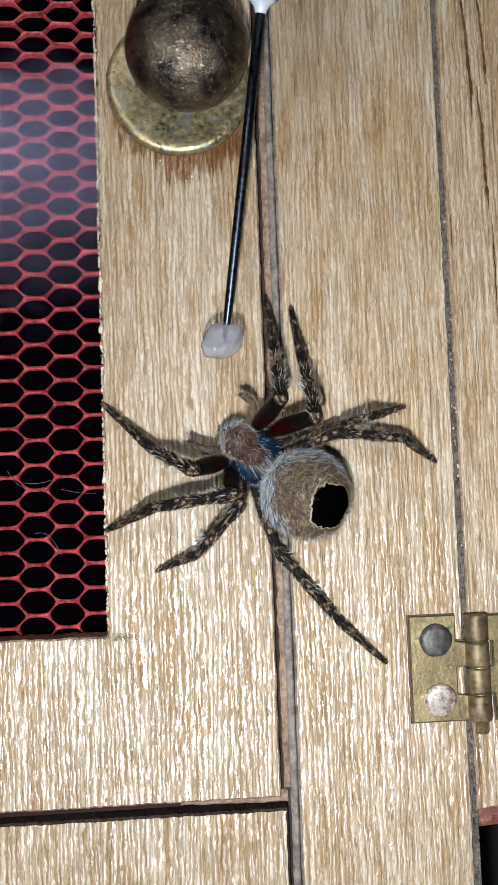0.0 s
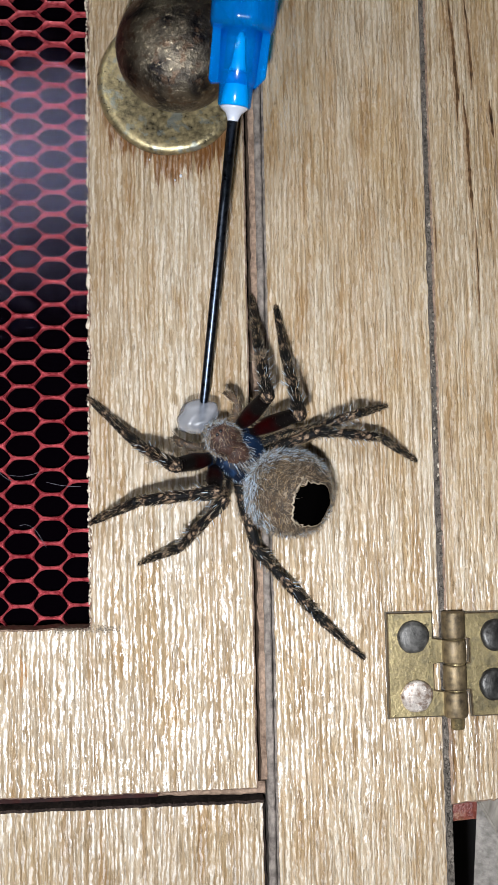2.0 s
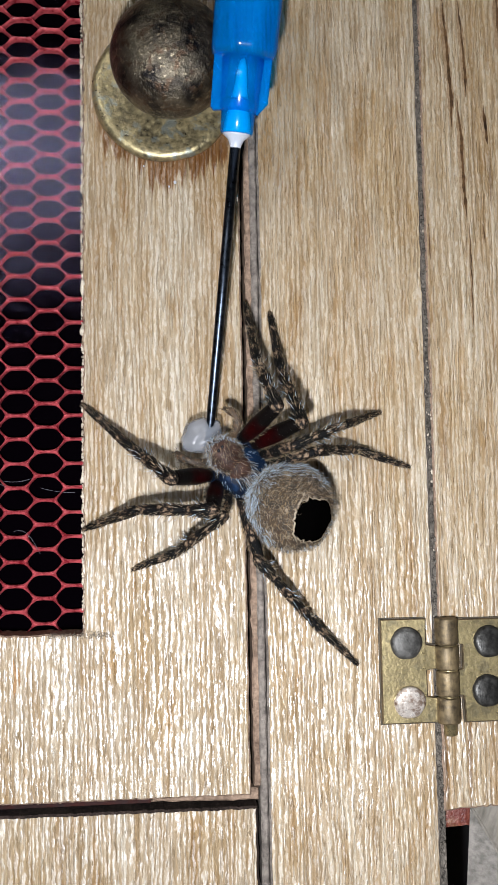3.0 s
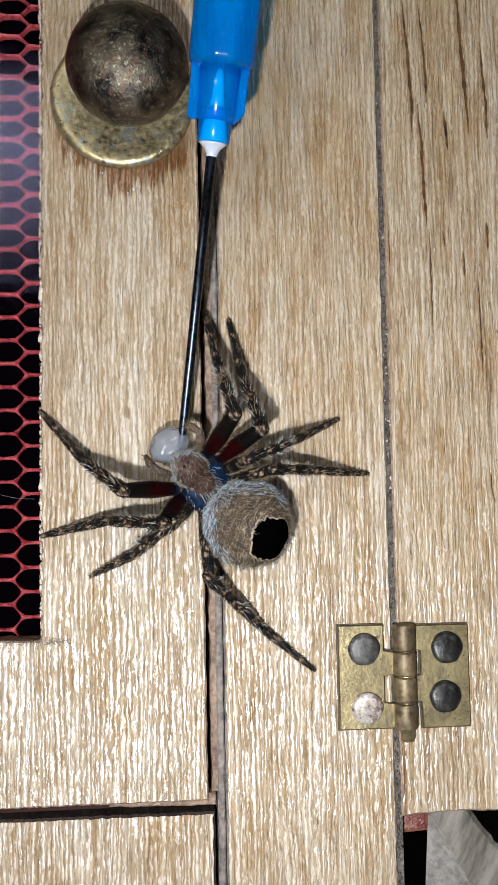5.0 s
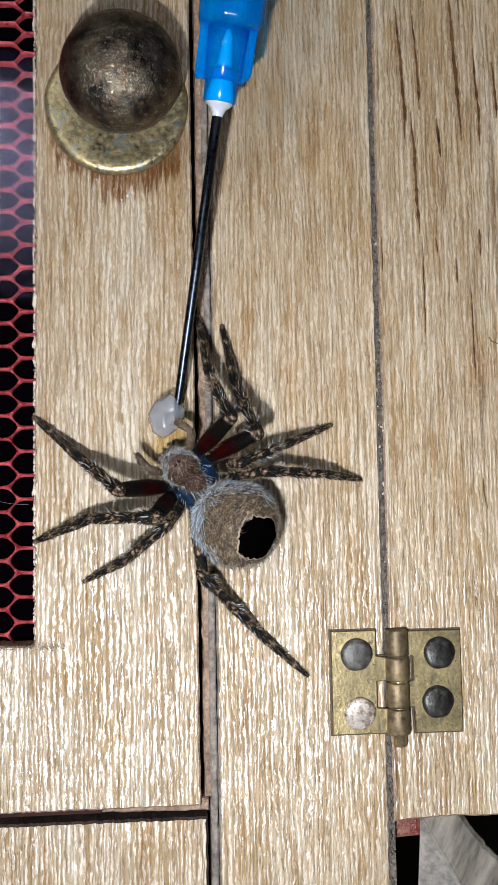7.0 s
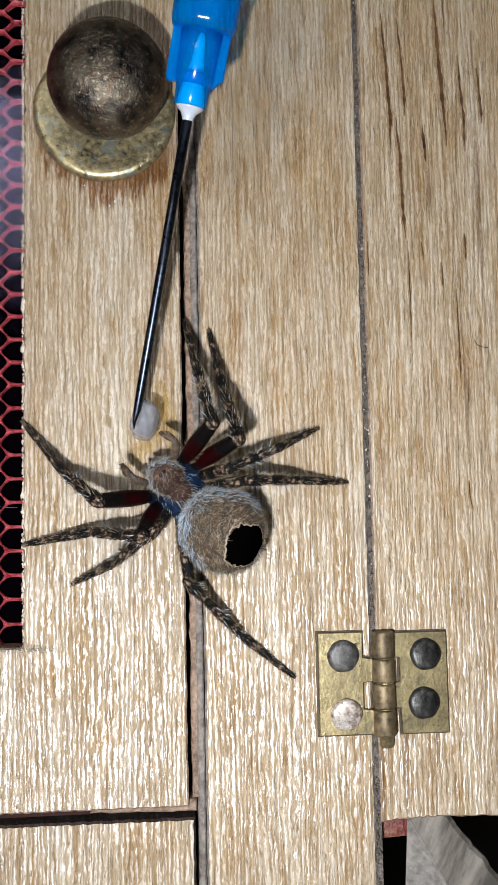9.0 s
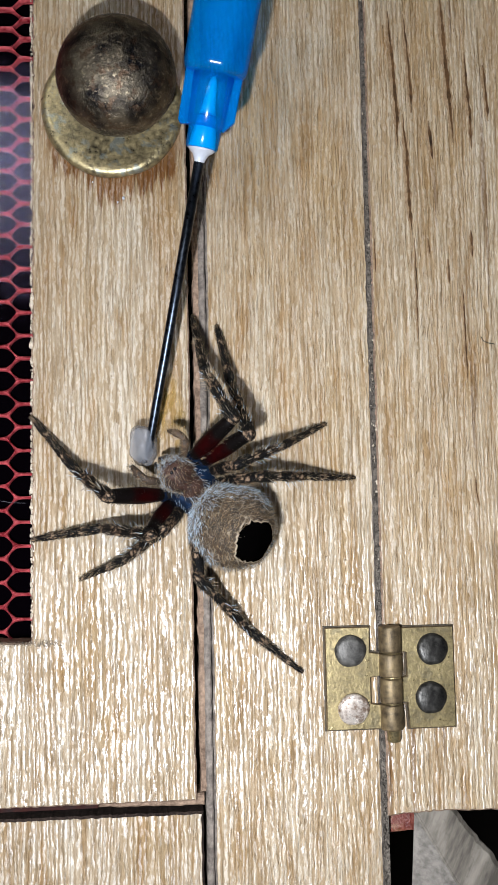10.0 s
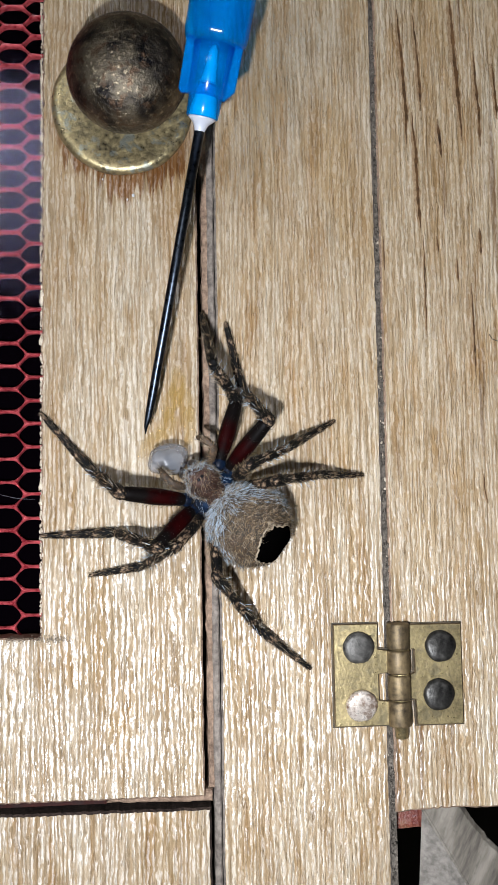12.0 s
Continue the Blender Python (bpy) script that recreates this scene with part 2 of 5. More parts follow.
HINGE_BRASS = mottled("hinge_brass", (0.085, 0.066, 0.034), (0.54, 0.43, 0.22), 0.7, (0.55, 0.24), 0.8, 0.07, 9, 0.32, 0.66, (0.20, 0.165, 0.095))
GRIME_SHADE = mottled("dark_grime_shade", (0.012, 0.009, 0.006), (0.085, 0.060, 0.030), 0.6, (0.6, 0.8))
KNUCKLE_BRASS = mottled("knuckle_brass", (0.05, 0.036, 0.022), (0.26, 0.19, 0.10), 0.8, (0.42, 0.65), 0.6, 0.04)
SCREW_DARK = mottled("dark_screw", (0.010, 0.0095, 0.009), (0.085, 0.08, 0.072), 1.0, (0.28, 0.5), 0.7, 0.09)
SCREW_GREY = mottled("grey_screw", (0.028, 0.026, 0.024), (0.15, 0.142, 0.128), 0.9, (0.4, 0.6), 0.6, 0.09)
SCREW_BRIGHT = mottled("bright_screw", (0.15, 0.078, 0.040), (0.82, 0.74, 0.66), 0.9, (0.45, 0.22), 0.5, 0.10, 7, 0.40, 0.54)
STEEL = mottled("dark_steel", (0.02, 0.025, 0.034), (0.06, 0.072, 0.092), 0.6, (0.25, 0.42), 1.0, 0.006)


def tinted_plastic():
    """Translucent blue plastic: part of the light is scattered, part goes through tinted."""
    m, tree, sh = node_material("blue_plastic")
    cloud = noise_of(tree, coords(tree, (300, 300, 120)), 3)
    tree.links.new(ramp(tree, cloud, [(0.35, (0.0, 0.165, 0.50)), (0.65, (0.0, 0.22, 0.62))]), sh.inputs["Base Color"])
    sh.inputs["Roughness"].default_value = 0.14
    through_it = tree.nodes.new("ShaderNodeBsdfTransparent")
    through_it.inputs[0].default_value = (0.02, 0.62, 0.95, 1)
    both = tree.nodes.new("ShaderNodeMixShader")
    both.inputs[0].default_value = 0.38
    tree.links.new(through_it.outputs[0], both.inputs[1])
    tree.links.new(sh.outputs[0], both.inputs[2])
    tree.links.new(both.outputs[0], tree.nodes["Material Output"].inputs["Surface"])
    return m


HUB_BLUE = tinted_plastic()
CORE = plain("pale_core", (0.85, 0.95, 1.0), 0.3)
WHITE_GLUE = plain("white_glue", (0.43, 0.45, 0.50), 0.3, Subsurface_Weight=0.3, Subsurface_Radius=(0.001, 0.001, 0.001))
GEL = plain("milky_gel", (0.225, 0.235, 0.26), 0.22, Alpha=0.46, Subsurface_Weight=0.4, Subsurface_Radius=(0.002, 0.002, 0.002), IOR=1.36)
AMBER = plain("amber_wet", (0.44, 0.27, 0.06), 0.2, Alpha=0.22, IOR=1.2)


def leg_skin():
    """Black leg skin with broken tan rings along its length (the local x axis)."""
    m, tree, s = node_material("banded_leg")
    c = tree.nodes.new("ShaderNodeTexCoord")
    sep = tree.nodes.new("ShaderNodeSeparateXYZ")
    tree.links.new(c.outputs["Object"], sep.inputs[0])
    blot = noise_of(tree, coords(tree, (1250, 2300, 2300)), 6, 1, 0.72)
    slow = noise_of(tree, coords(tree, (340, 340, 340)), 2)
    ring = maths(tree, "SINE", maths(tree, "ADD", maths(tree, "MULTIPLY", sep.outputs[0], 1750.0), maths(tree, "MULTIPLY", slow, 7.0)))
    level = maths(tree, "ADD", blot, maths(tree, "MULTIPLY", ring, 0.085))
    tree.links.new(ramp(tree, level, [(0.45, (0.0015, 0.0015, 0.0015)), (0.56, (0.004, 0.003, 0.0025)), (0.60, (0.082, 0.052, 0.032)), (0.68, (0.25, 0.175, 0.115))]), s.inputs["Base Color"])
    s.inputs["Roughness"].default_value = 0.6
    bump(tree, s, blot, 1.0, 0.00016)
    return m


LEG_SKIN = leg_skin()
JOINT_SKIN = mottled("black_joint", (0.002, 0.002, 0.002), (0.007, 0.005, 0.004), 0.9, (0.7, 0.9), 0, 0.1)


def femur_skin():
    """Thigh skin: black at both ends, deep red along the middle (the local x axis)."""
    m, tree, s = node_material("dark_red_femur")
    c = tree.nodes.new("ShaderNodeTexCoord")
    sep = tree.nodes.new("ShaderNodeSeparateXYZ")
    tree.links.new(c.outputs["Object"], sep.inputs[0])
    blot = noise_of(tree, coords(tree, (520, 520, 520)), 4, 1, 0.6)
    along = maths(tree, "ADD", maths(tree, "MULTIPLY", sep.outputs[0], 84.0), maths(tree, "MULTIPLY", maths(tree, "SUBTRACT", blot, 0.5), 0.22))
    red = mix(tree, ramp(tree, blot, [(0.38, grey(0.0)), (0.60, grey(1.0))]), (0.0028, 0.0004, 0.0005), (0.0115, 0.0003, 0.0004))
    tree.links.new(mix(tree, ramp(tree, along, [(0.09, grey(0.0)), (0.20, grey(1.0)), (0.43, grey(1.0)), (0.57, grey(0.0))]), (0.003, 0.0022, 0.0020), red), s.inputs["Base Color"])
    s.inputs["Roughness"].default_value = 0.5
    bump(tree, s, blot, 1.0, 0.00004)
    return m


FEMUR_SKIN = femur_skin()
SHELL = mottled("brown_carapace", (0.012, 0.007, 0.005), (0.075, 0.038, 0.028), 1.0, (0.4, 0.6), 0, 0.06)
BLUE_SKIN = mottled("blue_black_skin", (0.0015, 0.002, 0.005), (0.007, 0.028, 0.074), 1.3, (0.30, 0.6), 0, 0.16, 6, 0.53, 0.74)
ABDOMEN_SKIN = mottled("brown_abdomen", (0.020, 0.014, 0.010), (0.105, 0.070, 0.040), 1.0, (0.5, 0.75), 0, 0.2, 6, 0.36, 0.66, (0.055, 0.034, 0.022))
BLACK_SPOT = plain("black_spot", (0.0006, 0.0005, 0.0005), 0.9, Specular_IOR_Level=0.0)
for _skin in (LEG_SKIN, FEMUR_SKIN, SHELL, ABDOMEN_SKIN, JOINT_SKIN, BLUE_SKIN):
    _skin.node_tree.nodes["Principled BSDF"].inputs["Specular IOR Level"].default_value = 0.14
FEMUR_SKIN.node_tree.nodes["Principled BSDF"].inputs["Specular IOR Level"].default_value = 0.06
for _dull in (SMUDGE, GRAIN_LINE, GRAIN_HALO, RUST_LINE, EDGE_WOOD, SHADED_EDGE, RAIL_RED, GREY_EDGE, GROOVE):
    _dull.node_tree.nodes["Principled BSDF"].inputs["Specular IOR Level"].default_value = 0.12
FEELER_SKIN = mottled("tan_feeler", (0.003, 0.0025, 0.002), (0.14, 0.078, 0.036), 0.5, (0.6, 0.8), 0, 0.1, 5, 0.50, 0.68)
DIMPLE = plain("pale_dimple_skin", (0.27, 0.215, 0.15), 0.7)
JAW = plain("dark_jaw", (0.012, 0.009, 0.009), 0.3)
PALE_HAIR = plain("pale_hair", (0.26, 0.21, 0.15), 0.5)
GOLD_HAIR = plain("golden_hair", (0.30, 0.21, 0.11), 0.5)
WHITE_HAIR = plain("blue_white_hair", (0.42, 0.52, 0.62), 0.45)
DARK_HAIR = plain("dark_hair", (0.010, 0.008, 0.006), 0.5)
WEB = plain("web", (0.14, 0.14, 0.16), 0.6)
EYE = plain("eye", (0.012, 0.012, 0.014), 0.2)
FLOOR = mottled("dark_floor", (0.05, 0.045, 0.04), (0.09, 0.08, 0.07), 60, (0.6, 0.8))
PLASTER = mottled("plaster", (0.09, 0.085, 0.08), (0.13, 0.125, 0.12), 90, (0.8, 0.9))


def dusk_pane():
    """A frosted pane with dusk light behind it, brightest in the middle and cloudy."""
    m, tree, sh = node_material("dusk_pane")
    c = tree.nodes.new("ShaderNodeTexCoord")
    sep = tree.nodes.new("ShaderNodeSeparateXYZ")
    tree.links.new(c.outputs["Generated"], sep.inputs[0])
    glow = ramp(tree, sep.outputs[2], [(0.0, grey(0.0)), (0.2, grey(0.22)), (0.42, grey(0.75)), (0.62, grey(1.0)), (0.82, grey(0.7)), (1.0, grey(0.0))])
    across = ramp(tree, sep.outputs[0], [(0.0, grey(0.3)), (0.3, grey(1.0)), (0.7, grey(1.0)), (1.0, grey(0.3))])
    cloud = ramp(tree, noise_of(tree, coords(tree, (3.2, 3.2, 4.5)), 4, 1, 0.6), [(0.35, grey(0.35)), (0.65, grey(1.0))])
    glow = maths(tree, "MULTIPLY", maths(tree, "MULTIPLY", glow, across), maths(tree, "MULTIPLY", cloud, 15.0))
    sh.inputs["Emission Color"].default_value = (0.94, 0.95, 0.97, 1)
    tree.links.new(glow, sh.inputs["Emission Strength"])
    return m


DUSK = dusk_pane()
CARCASS = wood("carcass_timber", 0.1, False, 0.7)


# ---- mesh building ----
class Shape:
    """Collects faces, in mm, with a material slot and smoothing for each."""

    def __init__(self):
        self.v, self.f, self.m, self.s = [], [], [], []

    def face(self, idx, mat=0, smooth=True):
        self.f.append(tuple(idx)), self.m.append(mat), self.s.append(smooth)

    def rings(self, rings, mat=0, smooth=True, caps=True, closed=True):
        n, start = len(rings[0]), len(self.v)
        for r in rings:
            self.v.extend(tuple(p) for p in r)
        for a in range(len(rings) - 1):
            for b in range(n if closed else n - 1):
                i, j = start + a * n, start + (a + 1) * n
                self.face((i + b, i + (b + 1) % n, j + (b + 1) % n, j + b), mat, smooth)
        if caps:
            self.face(range(start + n - 1, start - 1, -1), mat, smooth)
            e = start + (len(rings) - 1) * n
            self.face(range(e, e + n), mat, smooth)

    def tube(self, points, radii, sides=10, mat=0, caps=True, wobble=0.0):
        points = [Vector(p) for p in points]
        rings, up = [], None
        for k, p in enumerate(points):
            d = (points[min(k + 1, len(points) - 1)] - points[max(k - 1, 0)]).normalized()
            if up is None:
                up = Vector((0, 0, 1)) if abs(d.z) < 0.9 else Vector((1, 0, 0))
            side = d.cross(up).normalized()
            up = side.cross(d).normalized()
            r = radii[k]
            rings.append([p + (side * math.cos(a) + up * math.sin(a)) * r * (1 + wobble * noise.noise((p + side * math.cos(a) * 2 + up * math.sin(a) * 2) * 1.3))
                          for a in (2 * math.pi * i / sides for i in range(sides))])
        self.rings(rings, mat, True, caps)

    def lathe(self, profile, sides=48, mat=0, wobble=0.0):
        """profile: (radius, height) pairs, turned about z."""
        rings = []
        for r, h in profile:
            ring = []
            for i in range(sides):
                a = 2 * math.pi * i / sides
                k = 1 + wobble * noise.noise(Vector((math.cos(a) * 2, math.sin(a) * 2, h * 0.5)))
                ring.append((r * k * math.cos(a), r * k * math.sin(a), h))
            rings.append(ring)
        self.rings(rings, mat)

    def blob(self, centre, radii, mat=0, rough=0.0, freq=0.6, seg=(28, 18), turn=None, squash=None):
        start = len(self.v)
        turn = turn or Matrix.Identity(3)
        us, vs = seg
        rings = []
        for j in range(1, vs):
            th = math.pi * j / vs
            ring = []
            for i in range(us):
                ph = 2 * math.pi * i / us
                d = Vector((math.sin(th) * math.cos(ph), math.sin(th) * math.sin(ph), math.cos(th)))
                k = 1 + rough * noise.noise(d * 3 * freq + Vector(centre))
                p = Vector((d.x * radii[0], d.y * radii[1], d.z * radii[2])) * k
                if squash:
                    p = squash(p)
                ring.append(turn @ p + Vector(centre))
            rings.append(ring[::-1])
        self.rings(rings, mat)
        return start

    def hair(self, p, d, length, r, bend, mat):
        p, d = Vector(p), Vector(d).normalized()
        side = d.orthogonal().normalized()
        other = d.cross(side)
        start = len(self.v)
        mid = p + d * length * 0.55
        end = p + d * length * 0.92 + Vector(bend) * length
        for c, k in ((p, 1.0), (mid + Vector(bend) * length * 0.25, 0.7)):
            for a in (0, 2.094, 4.189):
                self.v.append(tuple(c + (side * math.cos(a) + other * math.sin(a)) * r * k))
        self.v.append(tuple(end))
        for a in range(3):
            b = (a + 1) % 3
            self.face((start + a, start + b, start + 3 + b, start + 3 + a), mat)
            self.face((start + 3 + a, start + 3 + b, start + 6), mat)

    def slab(self, outline, y0, y1, round_edge=0.25, mat=0, edge=1):
        """A board between the planes y0 (its face) and y1, from an outline of (x, z), counter-clockwise as seen from -y."""
        n = len(outline)
        inner = []
        for k in range(n):
            a, b, c = Vector(outline[k - 1]), Vector(outline[k]), Vector(outline[(k + 1) % n])
            e1, e2 = (b - a).normalized(), (c - b).normalized()
            nrm = Vector((-(e1.y + e2.y), e1.x + e2.x))
            inner.append(b + nrm.normalized() * round_edge if nrm.length > 1e-6 else b)
        start = len(self.v)
        self.v.extend((p[0], y0, p[1]) for p in inner)
        self.v.extend((p[0], y0 + round_edge, p[1]) for p in outline)
        self.v.extend((p[0], y1, p[1]) for p in outline)
        self.face(range(start, start + n), mat, False)
        for level in (0, 1):
            for k in range(n):
                i, j = start + level * n, start + (level + 1) * n
                self.face((i + (k + 1) % n, i + k, j + k, j + (k + 1) % n), edge, False)
        self.face(range(start + 3 * n - 1, start + 2 * n - 1, -1), edge, False)

    def box(self, lo, hi, mat=0, m=None, bevel=0.0):
        bm = bmesh.new()
        c, s = (Vector(lo) + Vector(hi)) / 2, Vector(hi) - Vector(lo)
        bmesh.ops.create_cube(bm, size=1, matrix=Matrix.Translation(c) @ Matrix.Diagonal((*s, 1)))
        if bevel:
            bmesh.ops.bevel(bm, geom=bm.edges[:], offset=bevel, segments=2, profile=0.7, affect="EDGES")
        start = len(self.v)
        bm.verts.index_update()
        for v in bm.verts:
            self.v.append(tuple((m @ v.co) if m else v.co))
        for f in bm.faces:
            self.face([start + v.index for v in f.verts], mat, False)
        bm.free()


def part(name, shape, materials, parent=None, label="", kind=""):
    """Links a shape, given in mm, as one mesh object, under a thing or a part."""
    me = bpy.data.meshes.new(name)
    me.from_pydata([(x * MM, y * MM, z * MM) for x, y, z in shape.v], [], shape.f)
    for m in materials if isinstance(materials, (list, tuple)) else [materials]:
        me.materials.append(m)
    me.polygons.foreach_set("material_index", shape.m)
    me.polygons.foreach_set("use_smooth", shape.s)
    me.update()
    ob = new(name, me)
    ob.parent = parent
    if label or kind:
        tagged(ob, label, kind=kind)
    return ob


def thing(name, label, category, at=(0, 0, 0), group="", kind=""):
    ob = new(name)
    ob.empty_display_size = 0.005
    ob.location = Vector(at) * MM
    return tagged(ob, label, category, group, kind)


def ragged(a, b, step, amount, seed):
    """Points from a towards b (b left out), every step mm, that stray by amount across the line."""
    a, b = Vector(a), Vector(b)
    d = b - a
    n = max(1, int(d.length / step))
    across = Vector((-d.y, d.x)).normalized()
    out = []
    for k in range(n):
        p = a + d * k / n
        if 0 < k:
            p += across * amount * (noise.noise(Vector((k * 0.73, seed, 0.3))) + 0.6 * noise.noise(Vector((k * 0.21, seed, 4.1))))
        out.append((p.x, p.y))
    return out


# ---- the cabinet front ----
CABINET = thing("cabinet", "small pale wooden cabinet with a red netted door", "cabinet")
EDGE_X, RAIL_Z, DOOR_R, DOOR_B = -18.0, -26.4, 3.52, -47.3


def cabinet_door():
    """The door with its netted opening: one cut board, the netting, a dark film behind it, the knob and its plate."""
    s = Shape()
    outline = (ragged((-90, DOOR_B - 0.1), (DOOR_R, DOOR_B - 0.45), 0.4, 0.14, 1) + ragged((DOOR_R, DOOR_B - 0.45), (DOOR_R - 0.3, 95), 1.2, 0.12, 2)
               + [(DOOR_R - 0.3, 95), (EDGE_X + 0.3, 95)] + ragged((EDGE_X + 0.3, 95), (EDGE_X, RAIL_Z), 0.35, 0.28, 3)
               + ragged((EDGE_X, RAIL_Z), (-90, RAIL_Z), 0.8, 0.22, 4) + [(-90, RAIL_Z)])
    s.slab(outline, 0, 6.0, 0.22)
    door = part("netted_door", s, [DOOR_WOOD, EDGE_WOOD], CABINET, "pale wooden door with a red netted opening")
    # torn fibres along the sawn opening
    s = Shape()
    for k in range(620):
        z = random.uniform(RAIL_Z, 70)
        size = random.uniform(0.04, 0.15) * (2.2 if random.random() < 0.04 else 1)
        s.blob((EDGE_X + 0.05 + random.uniform(-0.13, 0.12), random.uniform(0.05, 0.35), z), (size, size * 0.8, size * random.uniform(0.9, 2.6)), 0, 0.9, 1.9, (9, 6))
    part("torn_fibre", s, FIBRE, door, "pale torn fibres on the sawn edge", "stuff")
    # saw overcut beyond the corner of the opening
    s = Shape()
    for k in range(520):
        x = EDGE_X - 4.5 + random.random() ** 0.9 * 8.5
        r = random.uniform(0.02, 0.055)
        s.blob((x, 0.01, RAIL_Z - 0.2 + random.gauss(0, 0.26)), (r * 2, 0.04, r), 0, 0.6, 1, (6, 5))
    part("saw_cut", s, SMUDGE, door, "short dark saw overcut")

    grain_lines(door, KNOT, RUST_LINE)
    # grey scuffs low on the door
    s = Shape()
    for k in range(22):
        s.blob((random.uniform(-8.8, -1.4), 0.03, -39.2 + random.gauss(0, 0.5)), (random.uniform(0.05, 0.16), 0.04, random.uniform(0.04, 0.11)), 0, 0.6, 1, (7, 5))
    part("scuff_mark", s, GREY_EDGE, door, "small grey scuffs")

    def depth(z):
        """How far behind the face the netting lies: it bows a little outwards near the top."""
        return 4.6 - 0.9 * math.exp(-((z - 40) / 25) ** 2)

    # netting: moulded hexagonal cells with rounded holes, a little flatter towards the top
    s = Shape()
    zs, z = [], RAIL_Z - 4.0
    while z < 75:
        zs.append(z)
        z += 1.66 - 0.0026 * max(0, z + 10)
    pitch = 3.93
    corner = {}
    cols = range(-11, 3)
    for c in cols:
        for r in range(len(zs)):
            wob = Vector((noise.noise(Vector((c * 1.7, r * 0.9, 1))), noise.noise(Vector((c * 1.7, r * 0.9, 7))))) * 0.16
            # corners alternate left and right about the column line
            side = -0.62 if (c + r) % 2 == 0 else 0.62
            corner[(c, r)] = Vector((EDGE_X + 0.8 + c * pitch + side + wob.x + 0.012 * (zs[r] - 10), zs[r] + wob.y))

    def cell(hexagon, seed):
        """One cell: ridges along its borders, a lip, a rounded hole, and walls that go back from it."""
        mid = sum(hexagon, Vector((0, 0))) / 6
        border = []
        for k in range(6):
            border += [hexagon[k].lerp(hexagon[(k + 1) % 6], q / 4) for q in range(4)]
        width = 0.235 + 0.05 * noise.noise(Vector((seed, mid.y, 2)))
        half = Vector((max(abs((p - mid).x) for p in border), max(abs((p - mid).y) for p in border)))
        hole = []
        for p in border:
            d = p - mid
            # between the hexagon drawn in by the strand's width and an oval, so that the corners are filled
            tight = Vector((d.x * (1 - width / half.x * 0.95), d.y * (1 - width / half.y * 1.05)))
            a = math.atan2(d.y / half.y, d.x / half.x)
            oval = Vector(((half.x - 1.25 * width) * math.cos(a), (half.y - width) * math.sin(a)))
            hole.append(mid + tight.lerp(oval, 0.62))
        y = depth(mid.y)
        bumpy = [0.07 * noise.noise(Vector((p.x * 1.9, p.y * 1.9, 3))) for p in border]
        rings = [[(p.x, y - 0.30 + h, p.y) for p, h in zip(border, bumpy)],
                 [(p.x * 0.45 + q.x * 0.55, y - 0.17 + h, p.y * 0.45 + q.y * 0.55) for p, q, h in zip(border, hole, bumpy)],
                 [(q.x, y + 0.05, q.y) for q in hole], [(q.x, y + 0.45, q.y) for q in hole],
                 [(q.x * 0.9 + p.x * 0.1, y + 1.0, q.y * 0.9 + p.y * 0.1) for p, q in zip(border, hole)]]
        s.rings(rings, 0, True, False)

    for c in cols:
        for r in range(len(zs) - 2):
            if (c + r) % 2 == 1 and (c + 1, r) in corner:
                six = [corner[(c, r)], corner[(c + 1, r)], corner[(c + 1, r + 1)], corner[(c + 1, r + 2)], corner[(c, r + 2)], corner[(c, r + 1)]]
                if six[0].x < EDGE_X + 3 and six[1].x > -62:
                    cell(six, c)
    part("netting", s, MESH_RED, door, "red plastic netting with hexagonal holes")
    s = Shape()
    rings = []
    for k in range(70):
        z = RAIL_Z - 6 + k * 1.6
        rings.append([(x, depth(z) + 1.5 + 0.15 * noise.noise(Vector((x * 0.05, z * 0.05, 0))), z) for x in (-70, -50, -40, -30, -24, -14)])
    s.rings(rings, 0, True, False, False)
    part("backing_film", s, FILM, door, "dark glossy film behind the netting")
    s = Shape()
    rings = []
    for k in range(52):
        z = 2.0 + k * 1.4
        rings.append([(x, depth(z) - 1.1 + 0.12 * noise.noise(Vector((x * 0.05, z * 0.05, 4))), z) for x in (-70, -50, -40, -30, -24, -14)])
    s.rings(rings, 0, True, False, False)
    part("clear_film", s, CLEAR_FILM, door, "clear glossy film over the netting")
    # web threads on the netting
    s = Shape()
    for a, b, sag in (((-24.0, 4.2, -7.2), (-19.3, 4.2, -7.9), 0.2), ((-29, 4.2, -6.2), (-25, 4.3, -5.9), 0.3), ((-27.5, 4.3, -13), (-24, 4.2, -16), -1.2), ((-31, 4.2, -4.5), (-28.5, 4.2, -7), 0.5)):
        a, b = Vector(a), Vector(b)
        s.tube([a.lerp(b, k / 6) + Vector((0, 0, -sag * math.sin(math.pi * k / 6))) for k in range(7)], [0.022] * 7, 5)
    part("web_thread", s, WEB, door, "stray white web threads")
    # plate
    s = Shape()
    s.lathe([(0.5, 0.0), (9.55, 0.0), (9.75, 0.25), (9.7, 0.75), (9.3, 1.15), (8.7, 1.3), (8.0, 1.12), (4, 1.25), (0.5, 1.3)], 72, 0, 0.012)
    plate = part("knob_plate", s, PLATE_BRASS, door, "tarnished brass plate with a bright rim")
    plate.matrix_basis = pose(-6.8 * MM, 0, 46.4 * MM, 90)
    s = Shape()
    prof = [(0.4, 1.2), (3.6, 1.2), (3.3, 2.4), (4.2, 3.4)]
    for k in range(2, 23):
        a = math.pi * (1 - k / 23)
        prof.append((7.85 * math.sin(a), 8.2 + 6.4 * math.cos(a)))
    prof = [p for i, p in enumerate(prof) if i < 4 or p[1] > 3.5]
    prof.append((0.2, 14.62))
    s.lathe(prof, 72, 0, 0.008)
    knob = part("knob", s, BRONZE, door, "round dark bronze knob with worn patina")
